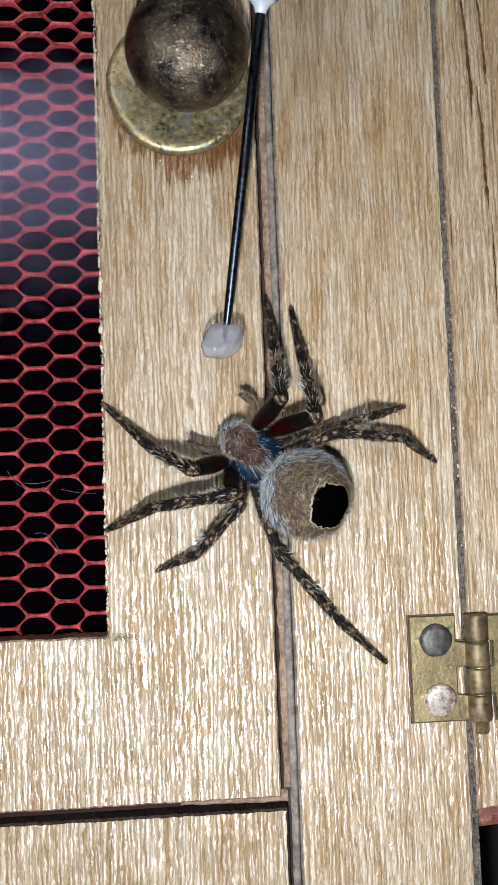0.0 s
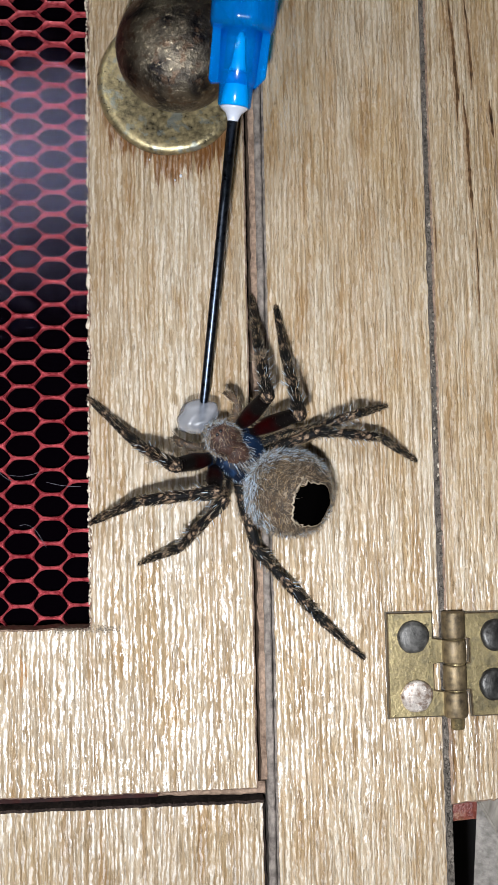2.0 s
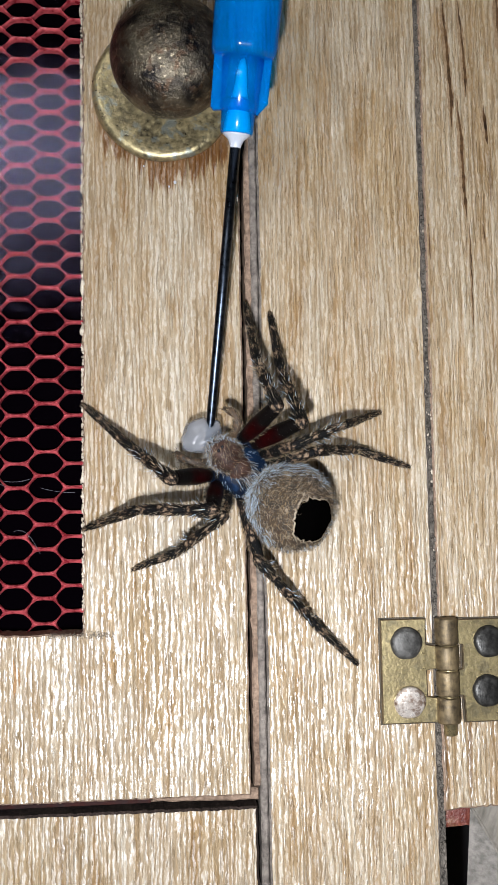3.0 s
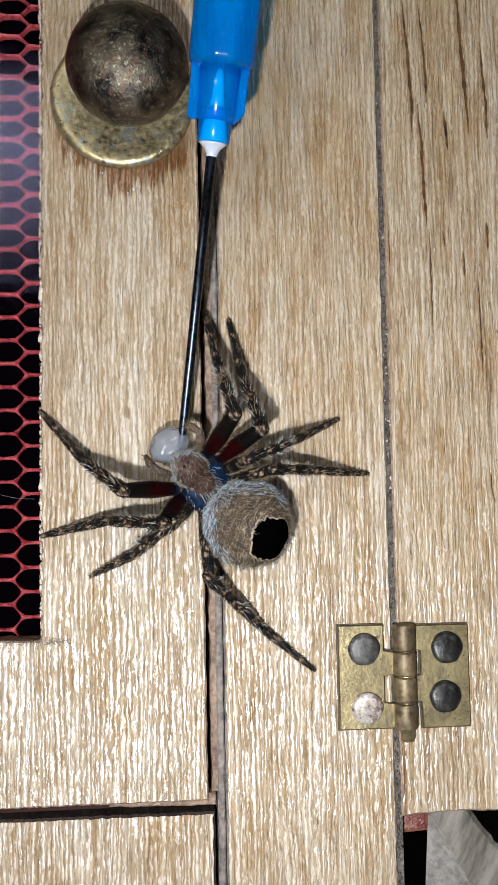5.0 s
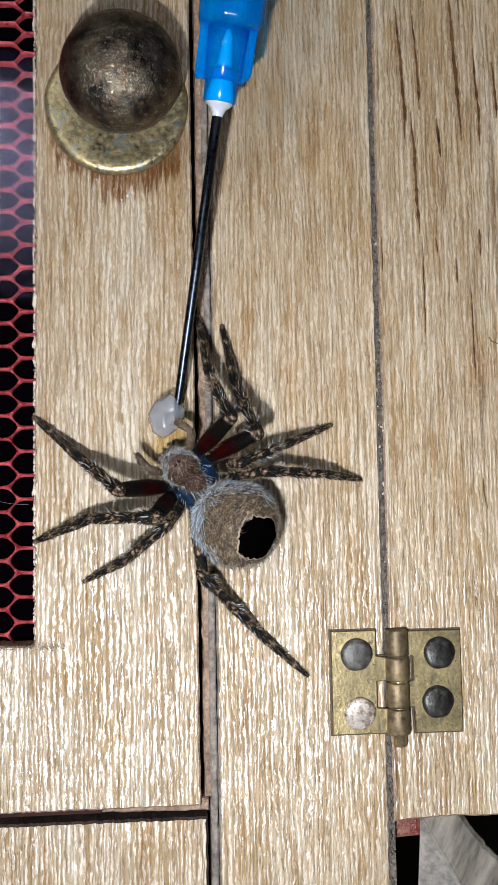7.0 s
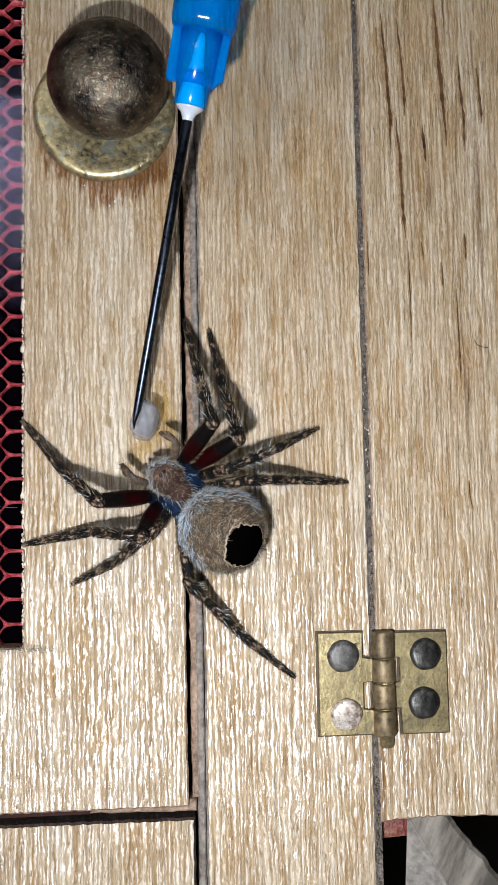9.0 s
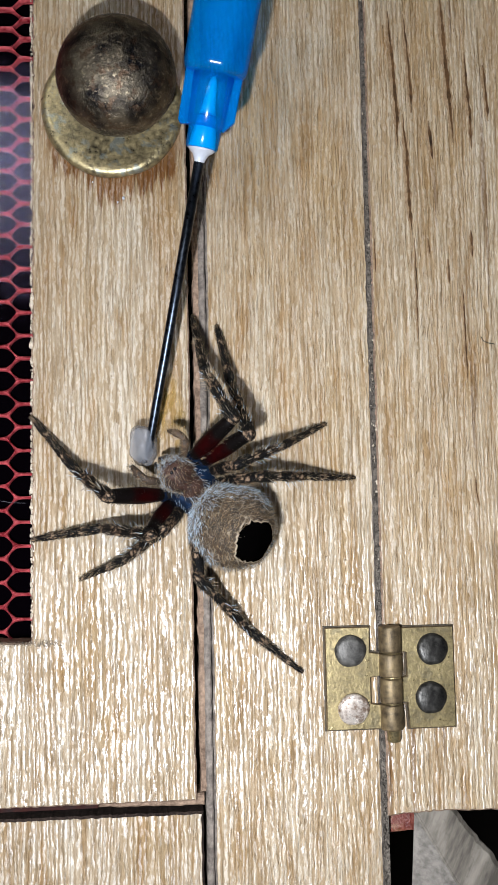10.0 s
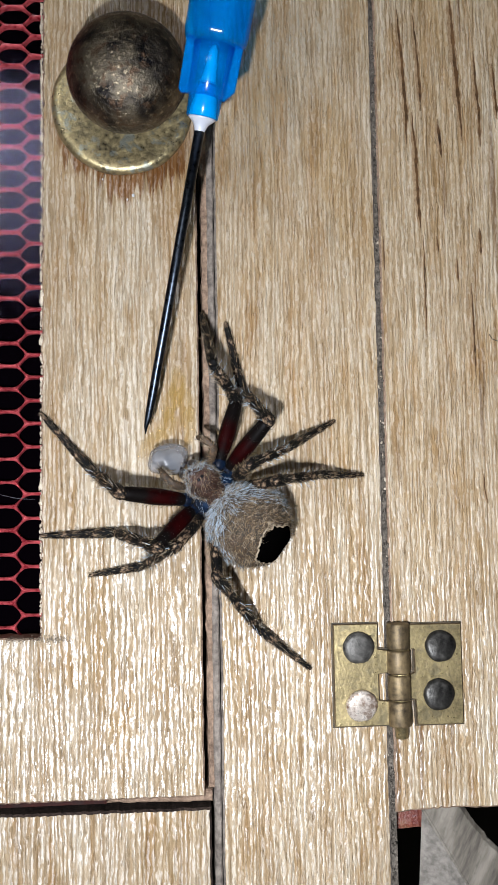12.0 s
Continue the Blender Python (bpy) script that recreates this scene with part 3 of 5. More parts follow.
    knob.matrix_basis = pose(-5.9 * MM, 0, 47.5 * MM, 90)
    # dried drops below the plate
    for x, z, r in ((-5.4, 33.9, 0.26), (-6.2, 33.3, 0.16), (-9.6, 36.1, 0.14)):
        s = Shape()
        s.blob((x, -0.05, z), (r * 0.8, r * 0.5, r), 0, 0.3, 1, (10, 7))
        part("dried_drop", s, WHITE_GLUE, door, "small dried white drop")


def lower_panel():
    s = Shape()
    out = ragged((-90, -120), (4.4, -120), 6, 0, 11) + ragged((4.4, -120), (4.4, -49.25), 0.8, 0.16, 12) + ragged((4.4, -49.25), (-90, -48.75), 0.35, 0.13, 13)
    s.slab(out, 0.25, 6.0, 0.3)
    p = part("drawer_front", s, [LOWER_WOOD, SHADED_EDGE], CABINET, "pale wooden drawer front")
    # reddish rail that shows in the gap
    s = Shape()
    s.box((-90, 1.3, -48.45), (-9.5, 5.5, -46.6), 0)
    part("rail", s, RAIL_RED, p, "reddish-brown rail in the gap")
    s = Shape()
    out = ragged((-9.5, -48.3), (4.6, -48.6), 0.8, 0.15, 14) + ragged((4.6, -48.6), (4.6, -47.0), 0.8, 0.15, 15) + ragged((4.6, -47.0), (-9.5, -47.0), 0.8, 0.1, 16)
    s.slab(out, 0.9, 5.5, 0.2)
    part("gap_strip", s, [EDGE_WOOD, EDGE_WOOD], p, "pale sawn strip in the gap")


def stile():
    s = Shape()
    out = (ragged((5.95, -120), (28.35, -120), 6, 0, 21) + ragged((28.42, -120), (28.66, 95), 0.7, 0.12, 22) + [(28.35, 95)]
           + ragged((5.75, 95), (5.95, -120), 1.2, 0.12, 23))
    s.slab(out, 0, 6.0, 0.25)
    p = part("stile", s, [STILE_WOOD, GREY_EDGE], CABINET, "pale wooden upright between the doors")
    s = Shape()
    out = ragged((4.85, -120), (5.82, -120), 2, 0, 24) + ragged((5.82, -120), (5.64, 95), 0.9, 0.10, 25) + ragged((5.64, 95), (4.75, 95), 2, 0, 26) + ragged((4.75, 95), (4.85, -120), 0.9, 0.14, 27)
    s.slab(out, 0.35, 6.0, 0.2)
    part("rebate", s, [GREY_EDGE, GREY_EDGE], p, "grey weathered rebate edge")
    s = Shape()
    out = ragged((4.05, -46.9), (5.2, -46.9), 1, 0, 28) + ragged((5.2, -46.9), (5.2, 95), 6, 0, 29) + ragged((5.2, 95), (4.0, 95), 2, 0, 30) + ragged((4.0, 95), (4.05, -46.9), 0.8, 0.22, 31)
    s.slab(out, 0.9, 6.0, 0.25)
    part("inner_ledge", s, [EDGE_WOOD, EDGE_WOOD], p, "pinkish-brown sawn ledge")
    # crumbs of old filler in the groove on the other side
    s = Shape()
    for k in range(1300):
        z = random.uniform(-62, 66)
        r = random.uniform(0.05, 0.19)
        s.blob((28.78 + random.uniform(-0.42, 0.42), random.uniform(0.2, 0.6), z), (r, r, r * random.uniform(0.8, 2.2)), 0 if random.random() < (0.90 if -8 < z < 18 else 0.985) else 1, 0.8, 1.6, (6, 5))
    part("groove_crumb", s, [GROOVE, FIBRE], p, "grey crumbs in the groove", "stuff")
    s = Shape()
    s.box((28.2, 0.5, -120), (29.4, 5.0, 95), 0)
    part("groove_floor", s, GROOVE, p)


def side_door():
    s = Shape()
    out = (ragged((29.25, -50.9), (33.0, -50.7), 0.7, 0.25, 41) + ragged((33.0, -50.7), (38.0, -50.6), 0.5, 0.4, 42) + ragged((38.0, -50.6), (95, -52.3), 0.8, 0.25, 43)
           + [(95, -52.3), (95, 95)] + ragged((29.12, 95), (29.2, -50.9), 0.7, 0.12, 44))
    s.slab(out, 0, 4.2, 0.22)
    d = part("side_door", s, [SIDE_WOOD, EDGE_WOOD], CABINET, "pale wooden side door with long dark grain lines")
    grain_lines(d, GRAIN, GRAIN_LINE)


# long dark grain lines, as (x, z) along each, and their half width
GRAIN = [
    (0.30, [(32.6, 62.2), (33.1, 55.7), (33.3, 51.7), (33.6, 46.8), (33.5, 42.0)]), (0.24, [(34.9, 61.8), (35.4, 55.7), (35.7, 49.7), (35.7, 46.9)]),
    (0.30, [(34.4, 46.9), (34.8, 40.9), (34.9, 35.7), (35.2, 29.0)]), (0.34, [(40.4, 66), (40.9, 55.9), (41.3, 49.8), (41.7, 42.6)]),
    (0.27, [(38.1, 46.1), (38.3, 43.3), (38.6, 40.1)]), (0.25, [(43.8, 56.4), (43.9, 51.9), (44.3, 47.1), (44.4, 41.8)]),
    (0.26, [(46.5, 54.4), (46.8, 50.0), (47.0, 45.9)]), (0.22, [(43.8, 29.9), (43.9, 25.9)]), (0.20, [(40.3, 25.9), (40.4, 22.0)]),
    (0.17, [(42.3, 22.0), (42.4, 15.6), (42.5, 8.3)]), (0.16, [(43.1, -5.1), (43.2, -7.4), (43.5, -9.5)]), (0.12, [(35.5, 29.0), (35.6, 23.6), (35.6, 14.0)]),
    (0.13, [(29.7, 28.6), (29.8, 23.5)]), (0.15, [(37.5, 28.6), (37.7, 25.9)]),
]


KNOT = [(0.30, [(-26.9, -29.0), (-26.6, -31.9), (-26.8, -34.4)]), (0.2, [(-26.2, -30.2), (-26.1, -32.8)])]


def grain_lines(door, lines, material):
    for half, way in lines:
        grain_line(door, half * 0.86, way, material, 0.009)
        if material is GRAIN_LINE:
            grain_line(door, half * 1.7, [(x - 0.12, z) for x, z in way], GRAIN_HALO, 0.004)


def grain_line(door, half, way, material, lift):
    """One line of the grain, thin at both ends and uneven along its length."""
    s = Shape()
    zs = np.arange(way[-1][1], way[0][1], 0.3)
    n = len(zs)
    left, right = [], []
    for k, z in enumerate(zs):
        x = float(np.interp(z, [p[1] for p in way[::-1]], [p[0] for p in way[::-1]])) + 0.10 * noise.noise(Vector((z * 0.6, half * 40, 2)))
        w = half * min(1.0, 0.15 + 5 * k / n, 0.15 + 3 * (n - 1 - k) / n) * (0.75 + 0.6 * noise.noise(Vector((z * 0.9, half * 70, 5))))
        w = max(w, 0.03)
        left.append((x - w, -lift, z)), right.append((x + w, -lift, z))
    s.rings([[a, b, (b[0], 0.1, b[2]), (a[0], 0.1, a[2])] for a, b in zip(left, right)], 0, False)
    part("grain_line", s, material, door, "pale brown edge of a grain line" if material is GRAIN_HALO else "dark brown grain line")


def hinge():
    h = thing("butt_hinge", "small tarnished brass butt hinge with four round-head screws", "hinge", (29.9, 0, -32.4))
    o = Vector((29.9, 0, -32.4))
    for lo, hi in ((21.1, 28.6), (31.3, 38.8)):
        s = Shape()
        if lo < 25:
            pts = [(21.1, -39.2), (28.6, -39.2), (28.6, -36.0), (27.2, -35.8), (27.2, -32.4), (28.5, -32.2), (28.5, -29.2), (27.2, -29.0), (27.2, -25.6), (21.1, -25.6)]
        else:
            pts = [(32.4, -39.3), (38.8, -39.3), (38.8, -25.8), (31.4, -25.8), (31.4, -29.0), (32.2, -29.2), (32.2, -32.3), (31.4, -32.5), (31.4, -35.7), (32.2, -35.9)]
        s.slab([(x - o.x, z - o.z) for x, z in pts], -0.75, 0.0, 0.14)
        leaf = part("leaf", s, [HINGE_BRASS, KNUCKLE_BRASS], h)
        # a thin dark outline: the leaf's edge shadow, with grime, put into colour
        s = Shape()
        mid = (lo + hi) / 2
        s.slab([(x - o.x + math.copysign(0.2, x - mid), z - o.z + math.copysign(0.2, z - o.z)) for x, z in pts], -0.16, -0.01, 0.05)
        part("grime_shade", s, [GRIME_SHADE, GRIME_SHADE], leaf, "dark outline of shade and grime round the leaf")
    for z0, z1 in ((-29.05, -25.5), (-32.3, -29.2), (-35.75, -32.45), (-39.3, -35.9)):
        s = Shape()
        zz = [z0, z0 + 0.12, z0 + 0.25, z1 - 0.25, z1 - 0.12, z1]
        s.tube([(0, -1.05, z - o.z) for z in zz], [1.35, 1.5, 1.55, 1.55, 1.5, 1.35], 20)
        part("knuckle", s, KNUCKLE_BRASS, h)
    s = Shape()
    s.tube([(0.2, -1.0, z - o.z) for z in (-40.9, -40.75, -39.4, -39.0, -26)], [0.75, 0.9, 0.9, 1.22, 1.22], 18)
    part("pin", s, HINGE_BRASS, h)
    for x, z, m, tilt, lab in ((24.45, -28.7, SCREW_GREY, 0, "flat grey screw head"), (24.7, -36.3, SCREW_BRIGHT, 8, "bright worn screw head"), (35.75, -28.9, SCREW_DARK, -8, ""), (35.35, -35.3, SCREW_DARK, -4, "")):
        s = Shape()
        s.lathe([(0.1, 0.7), (2.0, 0.7), (2.15, 0.9), (2.12, 1.15), (1.95, 1.38), (1.5, 1.52), (0.8, 1.6), (0.1, 1.62)], 32, 0, 0.045)
        ob = part("screw", s, m, h, lab)
        ob.matrix_basis = Matrix.Translation(((x - o.x) * MM, 0, (z - o.z) * MM)) @ pose(0, 0, 0, 90 + tilt, 0, 0)


def below_side_door():
    """What shows in the opening below the side door."""
    b = thing("grey_batten", "weathered grey wooden batten leaning under the side door", "batten")
    s = Shape()
    rings = []
    for k in range(120):
        z = -49.4 - k * 0.37
        d = -50.9 - z
        chip = noise.noise(Vector((z * 0.55, 3, 4))) + 0.6 * noise.noise(Vector((z * 1.7, 9, 4)))
        near, right = 33.1 + 0.57 * d + 0.12 * chip, 39.0 + 0.80 * d + 0.42 * chip
        slope = 0.228 * (right - near - 1.3)
        rings.append([(33.7, 3.0 + 0.235 * d, z), (33.2, 1.6 + 0.235 * d, z), (near, 1.3 - 0.05 * d, z), (near + 0.5, 1.25 - 0.05 * d, z), (right - 0.8, 1.25 - 0.05 * d + slope, z), (right, 2.0 - 0.05 * d + slope, z), (right, 12, z)])
    s.rings(rings, 0, False)
    for i in range(119 * 7):
        if i % 7 == 1:
            s.m[i] = 1
    part("beam", s, [GREY_WOOD, LIT_GREY_FACE], b)
    s = Shape()
    rings = []
    for k in range(120):
        z = -49.4 - k * 0.37
        d = -50.9 - z
        near = 33.1 + 0.57 * d
        w = 0.16 + 0.12 * noise.noise(Vector((z * 0.7, 8, 1)))
        rings.append([(near - w, 1.34 - 0.05 * d + 0.5 * w, z), (near, 1.27 - 0.05 * d, z), (near + w + 0.2, 1.24 - 0.05 * d, z), (near + 0.1, 2.2 - 0.05 * d, z)])
    s.rings(rings, 0, True)
    part("worn_edge", s, GREY_WOOD, b, "rounded worn edge")
    r = thing("red_block", "small reddish-brown chipped block in the gap", "block")
    s = Shape()
    s.box((28.8, 2.4, -53.9), (33.4, 6.0, -50.2), 0, None, 0.6)
    s.v = [tuple(Vector(v) + 0.35 * noise.noise_vector(Vector(v) * 0.9)) for v in s.v]
    part("block", s, BRICK_RED, r)


def carcass():
    """The cabinet's box behind the fronts."""
    c = CABINET
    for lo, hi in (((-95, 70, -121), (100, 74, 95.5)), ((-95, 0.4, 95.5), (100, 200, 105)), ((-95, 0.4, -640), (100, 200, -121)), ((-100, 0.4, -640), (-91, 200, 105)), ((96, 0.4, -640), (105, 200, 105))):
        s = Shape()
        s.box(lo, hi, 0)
        part("back_board" if hi[1] < 100 else "side_board", s, SHADED_INSIDE if hi[1] < 100 else CARCASS, c)


def room():
    """Plain walls round the cabinet; dusk shows in one window behind the camera."""
    def slab_of(name, lo, hi, mat, label, cat):
        s = Shape()
        s.box(lo, hi, 0)
        return tagged(part(name, s, mat), label, cat, kind="structure")

    slab_of("floor", (-2100, -2700, -660), (2100, 400, -640), FLOOR, "dark plain floor", "floor")
    slab_of("ceiling", (-2100, -2700, 1800), (2100, 400, 1820), PLASTER, "plain pale ceiling", "ceiling")
    slab_of("wall_front", (-2100, 300, -640), (2100, 400, 1800), PLASTER, "plain wall behind the cabinet", "wall")
    slab_of("wall_left", (-2100, -2600, -640), (-2000, 300, 1800), PLASTER, "plain side wall", "wall")
    slab_of("wall_right", (2000, -2600, -640), (2100, 300, 1800), PLASTER, "plain side wall", "wall")
    x0, x1, z0, z1 = -1750, -70, 430, 1560
    s = Shape()
    for lo, hi in (((-2000, -2700, -640), (x0, -2600, 1800)), ((x1, -2700, -640), (2000, -2600, 1800)), ((x0, -2700, -640), (x1, -2600, z0)), ((x0, -2700, z1), (x1, -2600, 1800))):
        s.box(lo, hi, 0)
    tagged(part("wall_back", s, PLASTER), "plain back wall with a window opening", "wall", kind="structure")
    win = thing("window_1", "plain window with dim dusk light behind it", "window", kind="structure")
    s = Shape()
    s.box((x0, -2690, z0), (x1, -2680, z1), 0)
    part("pane", s, DUSK, win, "frosted pane")
    s = Shape()
    for lo, hi in (((x0, -2680, z0), (x0 + 40, -2610, z1)), ((x1 - 40, -2680, z0), (x1, -2610, z1)), ((x0 + 40, -2680, z0), (x1 - 40, -2610, z0 + 40)), ((x0 + 40, -2680, z1 - 40), (x1 - 40, -2610, z1))):
        s.box(lo, hi, 0)
    part("frame", s, PLASTER, win)


cabinet_door()
lower_panel()
stile()
side_door()
hinge()
below_side_door()
carcass()
room()


# ---- the syringe needle ----
def needle():
    n = thing("syringe_needle", "dark steel needle with a translucent blue plastic hub", "syringe needle")
    s = Shape()
    s.tube([(0, 0, 0), (0.12, 0, 0.9), (0.02, 0, 2.4), (0, 0, 5), (0, 0, 20), (0, 0, 39.3)], [0.07, 0.25, 0.47, 0.57, 0.62, 0.66], 18)
    part("shaft", s, STEEL, n)
    s = Shape()
    s.lathe([(0.5, 38.2), (0.62, 38.5), (0.72, 39), (0.98, 39.6), (1.5, 40.05), (1.80, 40.3), (0.5, 40.3)], 24)
    part("glue_cone", s, WHITE_GLUE, n, "white glue cone")
    s = Shape()
    s.lathe([(0.6, 40.3), (1.85, 40.3), (2.0, 40.5), (2.1, 42.9), (2.1, 44.2), (0.6, 44.2)], 32)
    part("hub_collar", s, HUB_BLUE, n, "translucent blue collar")
    # the upper cup, round with eight faint flats
    s = Shape()
    rings = []
    for r, h in ((2.2, 49), (3.5, 49.2), (3.9, 49.6), (4.05, 50.3), (4.15, 59.7), (4.3, 71.7)):
        ring = []
        for i in range(96):
            a = 2 * math.pi * i / 96
            f = (a + math.pi / 8) % (math.pi / 4) - math.pi / 8
            k = min(1.0, 0.975 / math.cos(f))
            ring.append((r * k * math.cos(a), r * k * math.sin(a), h))
        rings.append(ring)
    s.rings(rings)
    part("hub", s, HUB_BLUE, n, "translucent blue hub")
    # the barrel inside the fins
    s = Shape()
    s.lathe([(2.1, 42.9), (2.35, 43.2), (2.45, 46.2), (2.6, 49.3)], 32)
    part("barrel", s, HUB_BLUE, n, "translucent blue barrel")
    # two lengthwise fins; one ends in a slant
    for k in (0, 2):
        s = Shape()
        slant = 0.35 if k != 2 else 1.1
        out = [(1.7, 43), (3.45 - slant, 42.8), (3.45, 42.8 + slant * 1.2), (3.52, 49.6), (1.7, 49.6)]
        s.slab(out, -0.55, 0.55, 0.16, 0, 0)
        fin = part("fin", s, HUB_BLUE, n, "flat translucent blue fin")
        fin.matrix_basis = pose(0, 0, 0, 0, 0, 90 * k)
    s = Shape()
    s.tube([(0, 0, h) for h in (40.4, 41.7, 44.2, 45.7, 47.2, 48.3, 49.1)], [1.7, 1.6, 1.1, 0.8, 0.62, 0.5, 0.25], 16)
    part("core", s, CORE, n, "pale core inside the hub")
    return n


def gel_drop():
    g = Shape()

    def chunk(p):
        """Pushes a ball out towards a box, and leans it."""
        d = Vector((p.x / 2.6, p.y / 1.75, p.z / 2.45))
        k = d.length / max(1e-6, (abs(d.x) ** 3.4 + abs(d.y) ** 3.4 + abs(d.z) ** 3.4) ** (1 / 3.4))
        k = 1 + (k - 1) * 0.75
        return Vector(((p.x + 0.14 * p.z) * k, p.y * k, (p.z + 0.10 * p.x) * k)) * 0.93

    # a soft chunk with blunt corners and a slanting top
    g.blob((0, 0, 0), (2.6, 1.75, 2.45), 0, 0.12, 0.8, (40, 28), None, chunk)
    ob = part("gel_drop", g, GEL)
    return tagged(ob, "milky translucent drop of gel food", "gel drop")


def wet_smear(seed):
    """A thin irregular film of amber fluid."""
    s = Shape()
    n = 40
    edge = []
    for k in range(n):
        a = 2 * math.pi * k / n
        r = 1 + 0.45 * noise.noise(Vector((math.cos(a) * 1.6, math.sin(a) * 1.6, 3.0 * seed))) + 0.30 * noise.noise(Vector((k * 0.8, seed, 6)))
        edge.append((1.1 * r * math.cos(a), 2.4 * r * math.sin(a)))
    s.rings([[(x * q, y, z * q) for x, z in edge] for q, y in ((1.0, 0.0), (0.96, -0.008), (0.5, -0.02), (0.02, -0.02))], 0, True, False)
    ob = part("wet_smear", s, AMBER)
    return tagged(ob, "thin wet amber smear on the wood", "smear", "smears of gel fluid")


def stray_hair():
    s = Shape()
    s.tube([(44.6, -0.05, 14.4), (44.9, -0.3, 13.7), (45.6, -0.35, 13.4), (46.6, -0.1, 13.3)], [0.05] * 4, 5)
    tagged(part("stray_hair", s, DARK_HAIR), "short dark stray hair stuck on the wood", "hair")


NEEDLE = needle()
DROP = gel_drop()
SMEARS = [wet_smear(k) for k in range(6)]
stray_hair()


# ---- the spider ----
SPIDER = thing("spider", "hairy brown orb-weaver spider clinging to the wooden boards", "spider")
OUT = Vector((0, -1, 0))

# seconds, head (x, z), middle of the thorax (x, z), shift of the abdomen (x, z), how far the legs have spread
BODY = [
    (0, -1.6, -1.6, 1.35, -4.5, 0, 0, 0), (1.5, -1.6, -1.6, 1.35, -4.5, 0, 0, 0), (2, -1.4, -1.8, 1.55, -4.7, 0.2, -0.25, 0.07),
    (2.5, -0.8, -2.4, 2.15, -5.3, 0.8, -0.8, 0.22), (3, -0.4, -3.0, 2.65, -5.8, 1.2, -1.3, 0.36), (3.5, 0.2, -3.5, 3.25, -6.2, 1.4, -1.9, 0.5),
    (5.5, 1.0, -4.2, 3.7, -6.9, 1.4, -2.7, 0.6), (6, 0.6, -3.2, 3.3, -5.8, 0.8, -1.9, 0.45), (7, 0.6, -3.1, 3.3, -5.7, 0.8, -1.8, 0.45),
    (9, 0.4, -4.0, 3.1, -6.5, 0.8, -2.3, 0.62), (9.5, 0.4, -3.9, 3.0, -6.4, 0.8, -2.3, 0.62), (10, 0.7, -4.3, 3.6, -6.6, 1.0, -2.4, 0.68),
    (10.5, 1.7, -4.9, 4.3, -7.1, 1.5, -2.6, 0.83), (11, 3.1, -5.9, 5.6, -8.1, 2.2, -2.8, 1.0), (12, 2.9, -5.7, 5.4, -8.0, 2.0, -2.7, 1.0),
]
TIMES = [0, 0.75, 1.5, 2, 2.5, 3, 3.5, 4.2, 4.8, 5.5, 6, 6.5, 7, 7.7, 8.4, 9, 9.5, 10, 10.5, 11, 11.5, 12]


def body_at(t):
    cols = np.array(BODY)
    return [float(np.interp(t, cols[:, 0], cols[:, k])) for k in range(1, 8)]


def prosoma_pose(t):
    """The cephalothorax: its x axis points to the head, z away from the boards; in mm."""
    hx, hz, tx, tz, *_ = body_at(t)
    flat = math.hypot(hx - tx, hz - tz)
    rise = math.sqrt(max(0.0, 4.45 ** 2 - flat ** 2))
    ahead = Vector((hx - tx, -0.6 * rise, hz - tz)).normalized()
    left = OUT.cross(ahead).normalized()
    up = ahead.cross(left)
    m = Matrix((ahead, left, up)).transposed().to_4x4()
    m.translation = (tx, -4.6, tz)
    return m


def abdomen_pose(t):
    hx, hz, tx, tz, ax, az, u = body_at(t)
    ahead = Vector((-0.72, 0, 0.70))
    left = OUT.cross(ahead).normalized()
    m = Matrix((ahead, left, OUT)).transposed().to_4x4()
    m = m @ Matrix.Rotation(radians(-23 * u ** 3), 4, "Y") @ Matrix.Rotation(radians(-4 * u), 4, "X")
    m.translation = (7.55 + ax, -5.4, -9.2 + az)
    return m


LEGS = []
SPREAD = (0, 0.36, 0.45, 0.62, 0.83, 1.0)


def leg_plan(name, lengths, hip, foot, poses):
    """lengths: thigh, shin, foot; hip: on the thorax (ahead, left); foot: (x, z, height); poses: (knee, ankle) at each stop of SPREAD."""
    LEGS.append((name, lengths, hip, foot, poses))


leg_plan("A", (9.28, 9.88, 10.45), (2.7, 3.1), (-18.09, 3.67, 0.3), [((-7.0, -6.0, 13.0), (-11.5, -3.0, 4.7)), ((-6.6, -6.9, 12.5), (-11.2, -2.8, 4.8)), ((-6.4, -6.6, 12.6), (-11.1, -2.7, 4.8)), ((-7.3, -7.6, 12.1), (-11.9, -3.8, 4.1)), ((-7.2, -7.6, 10.5), (-11.5, -4.0, 2.4)), ((-7.1, -7.6, 9.2), (-11.2, -4.2, 1.0))])
leg_plan("B", (8.10, 10.28, 9.89), (1.2, 3.4), (-17.97, -12.92, 0.3), [((-2.5, -9.1, 12.0), (-11.7, -10.2, 7.5)), ((-1.9, -10.8, 11.8), (-10.8, -10.5, 6.6)), ((-2.1, -9.9, 12.0), (-10.4, -10.0, 6.0)), ((-2.1, -12.0, 11.5), (-8.8, -11.3, 3.7)), ((-2.3, -13.4, 10.3), (-8.4, -12.0, 2.2)), ((-2.5, -14.5, 9.3), (-8.1, -12.6, 0.9))])
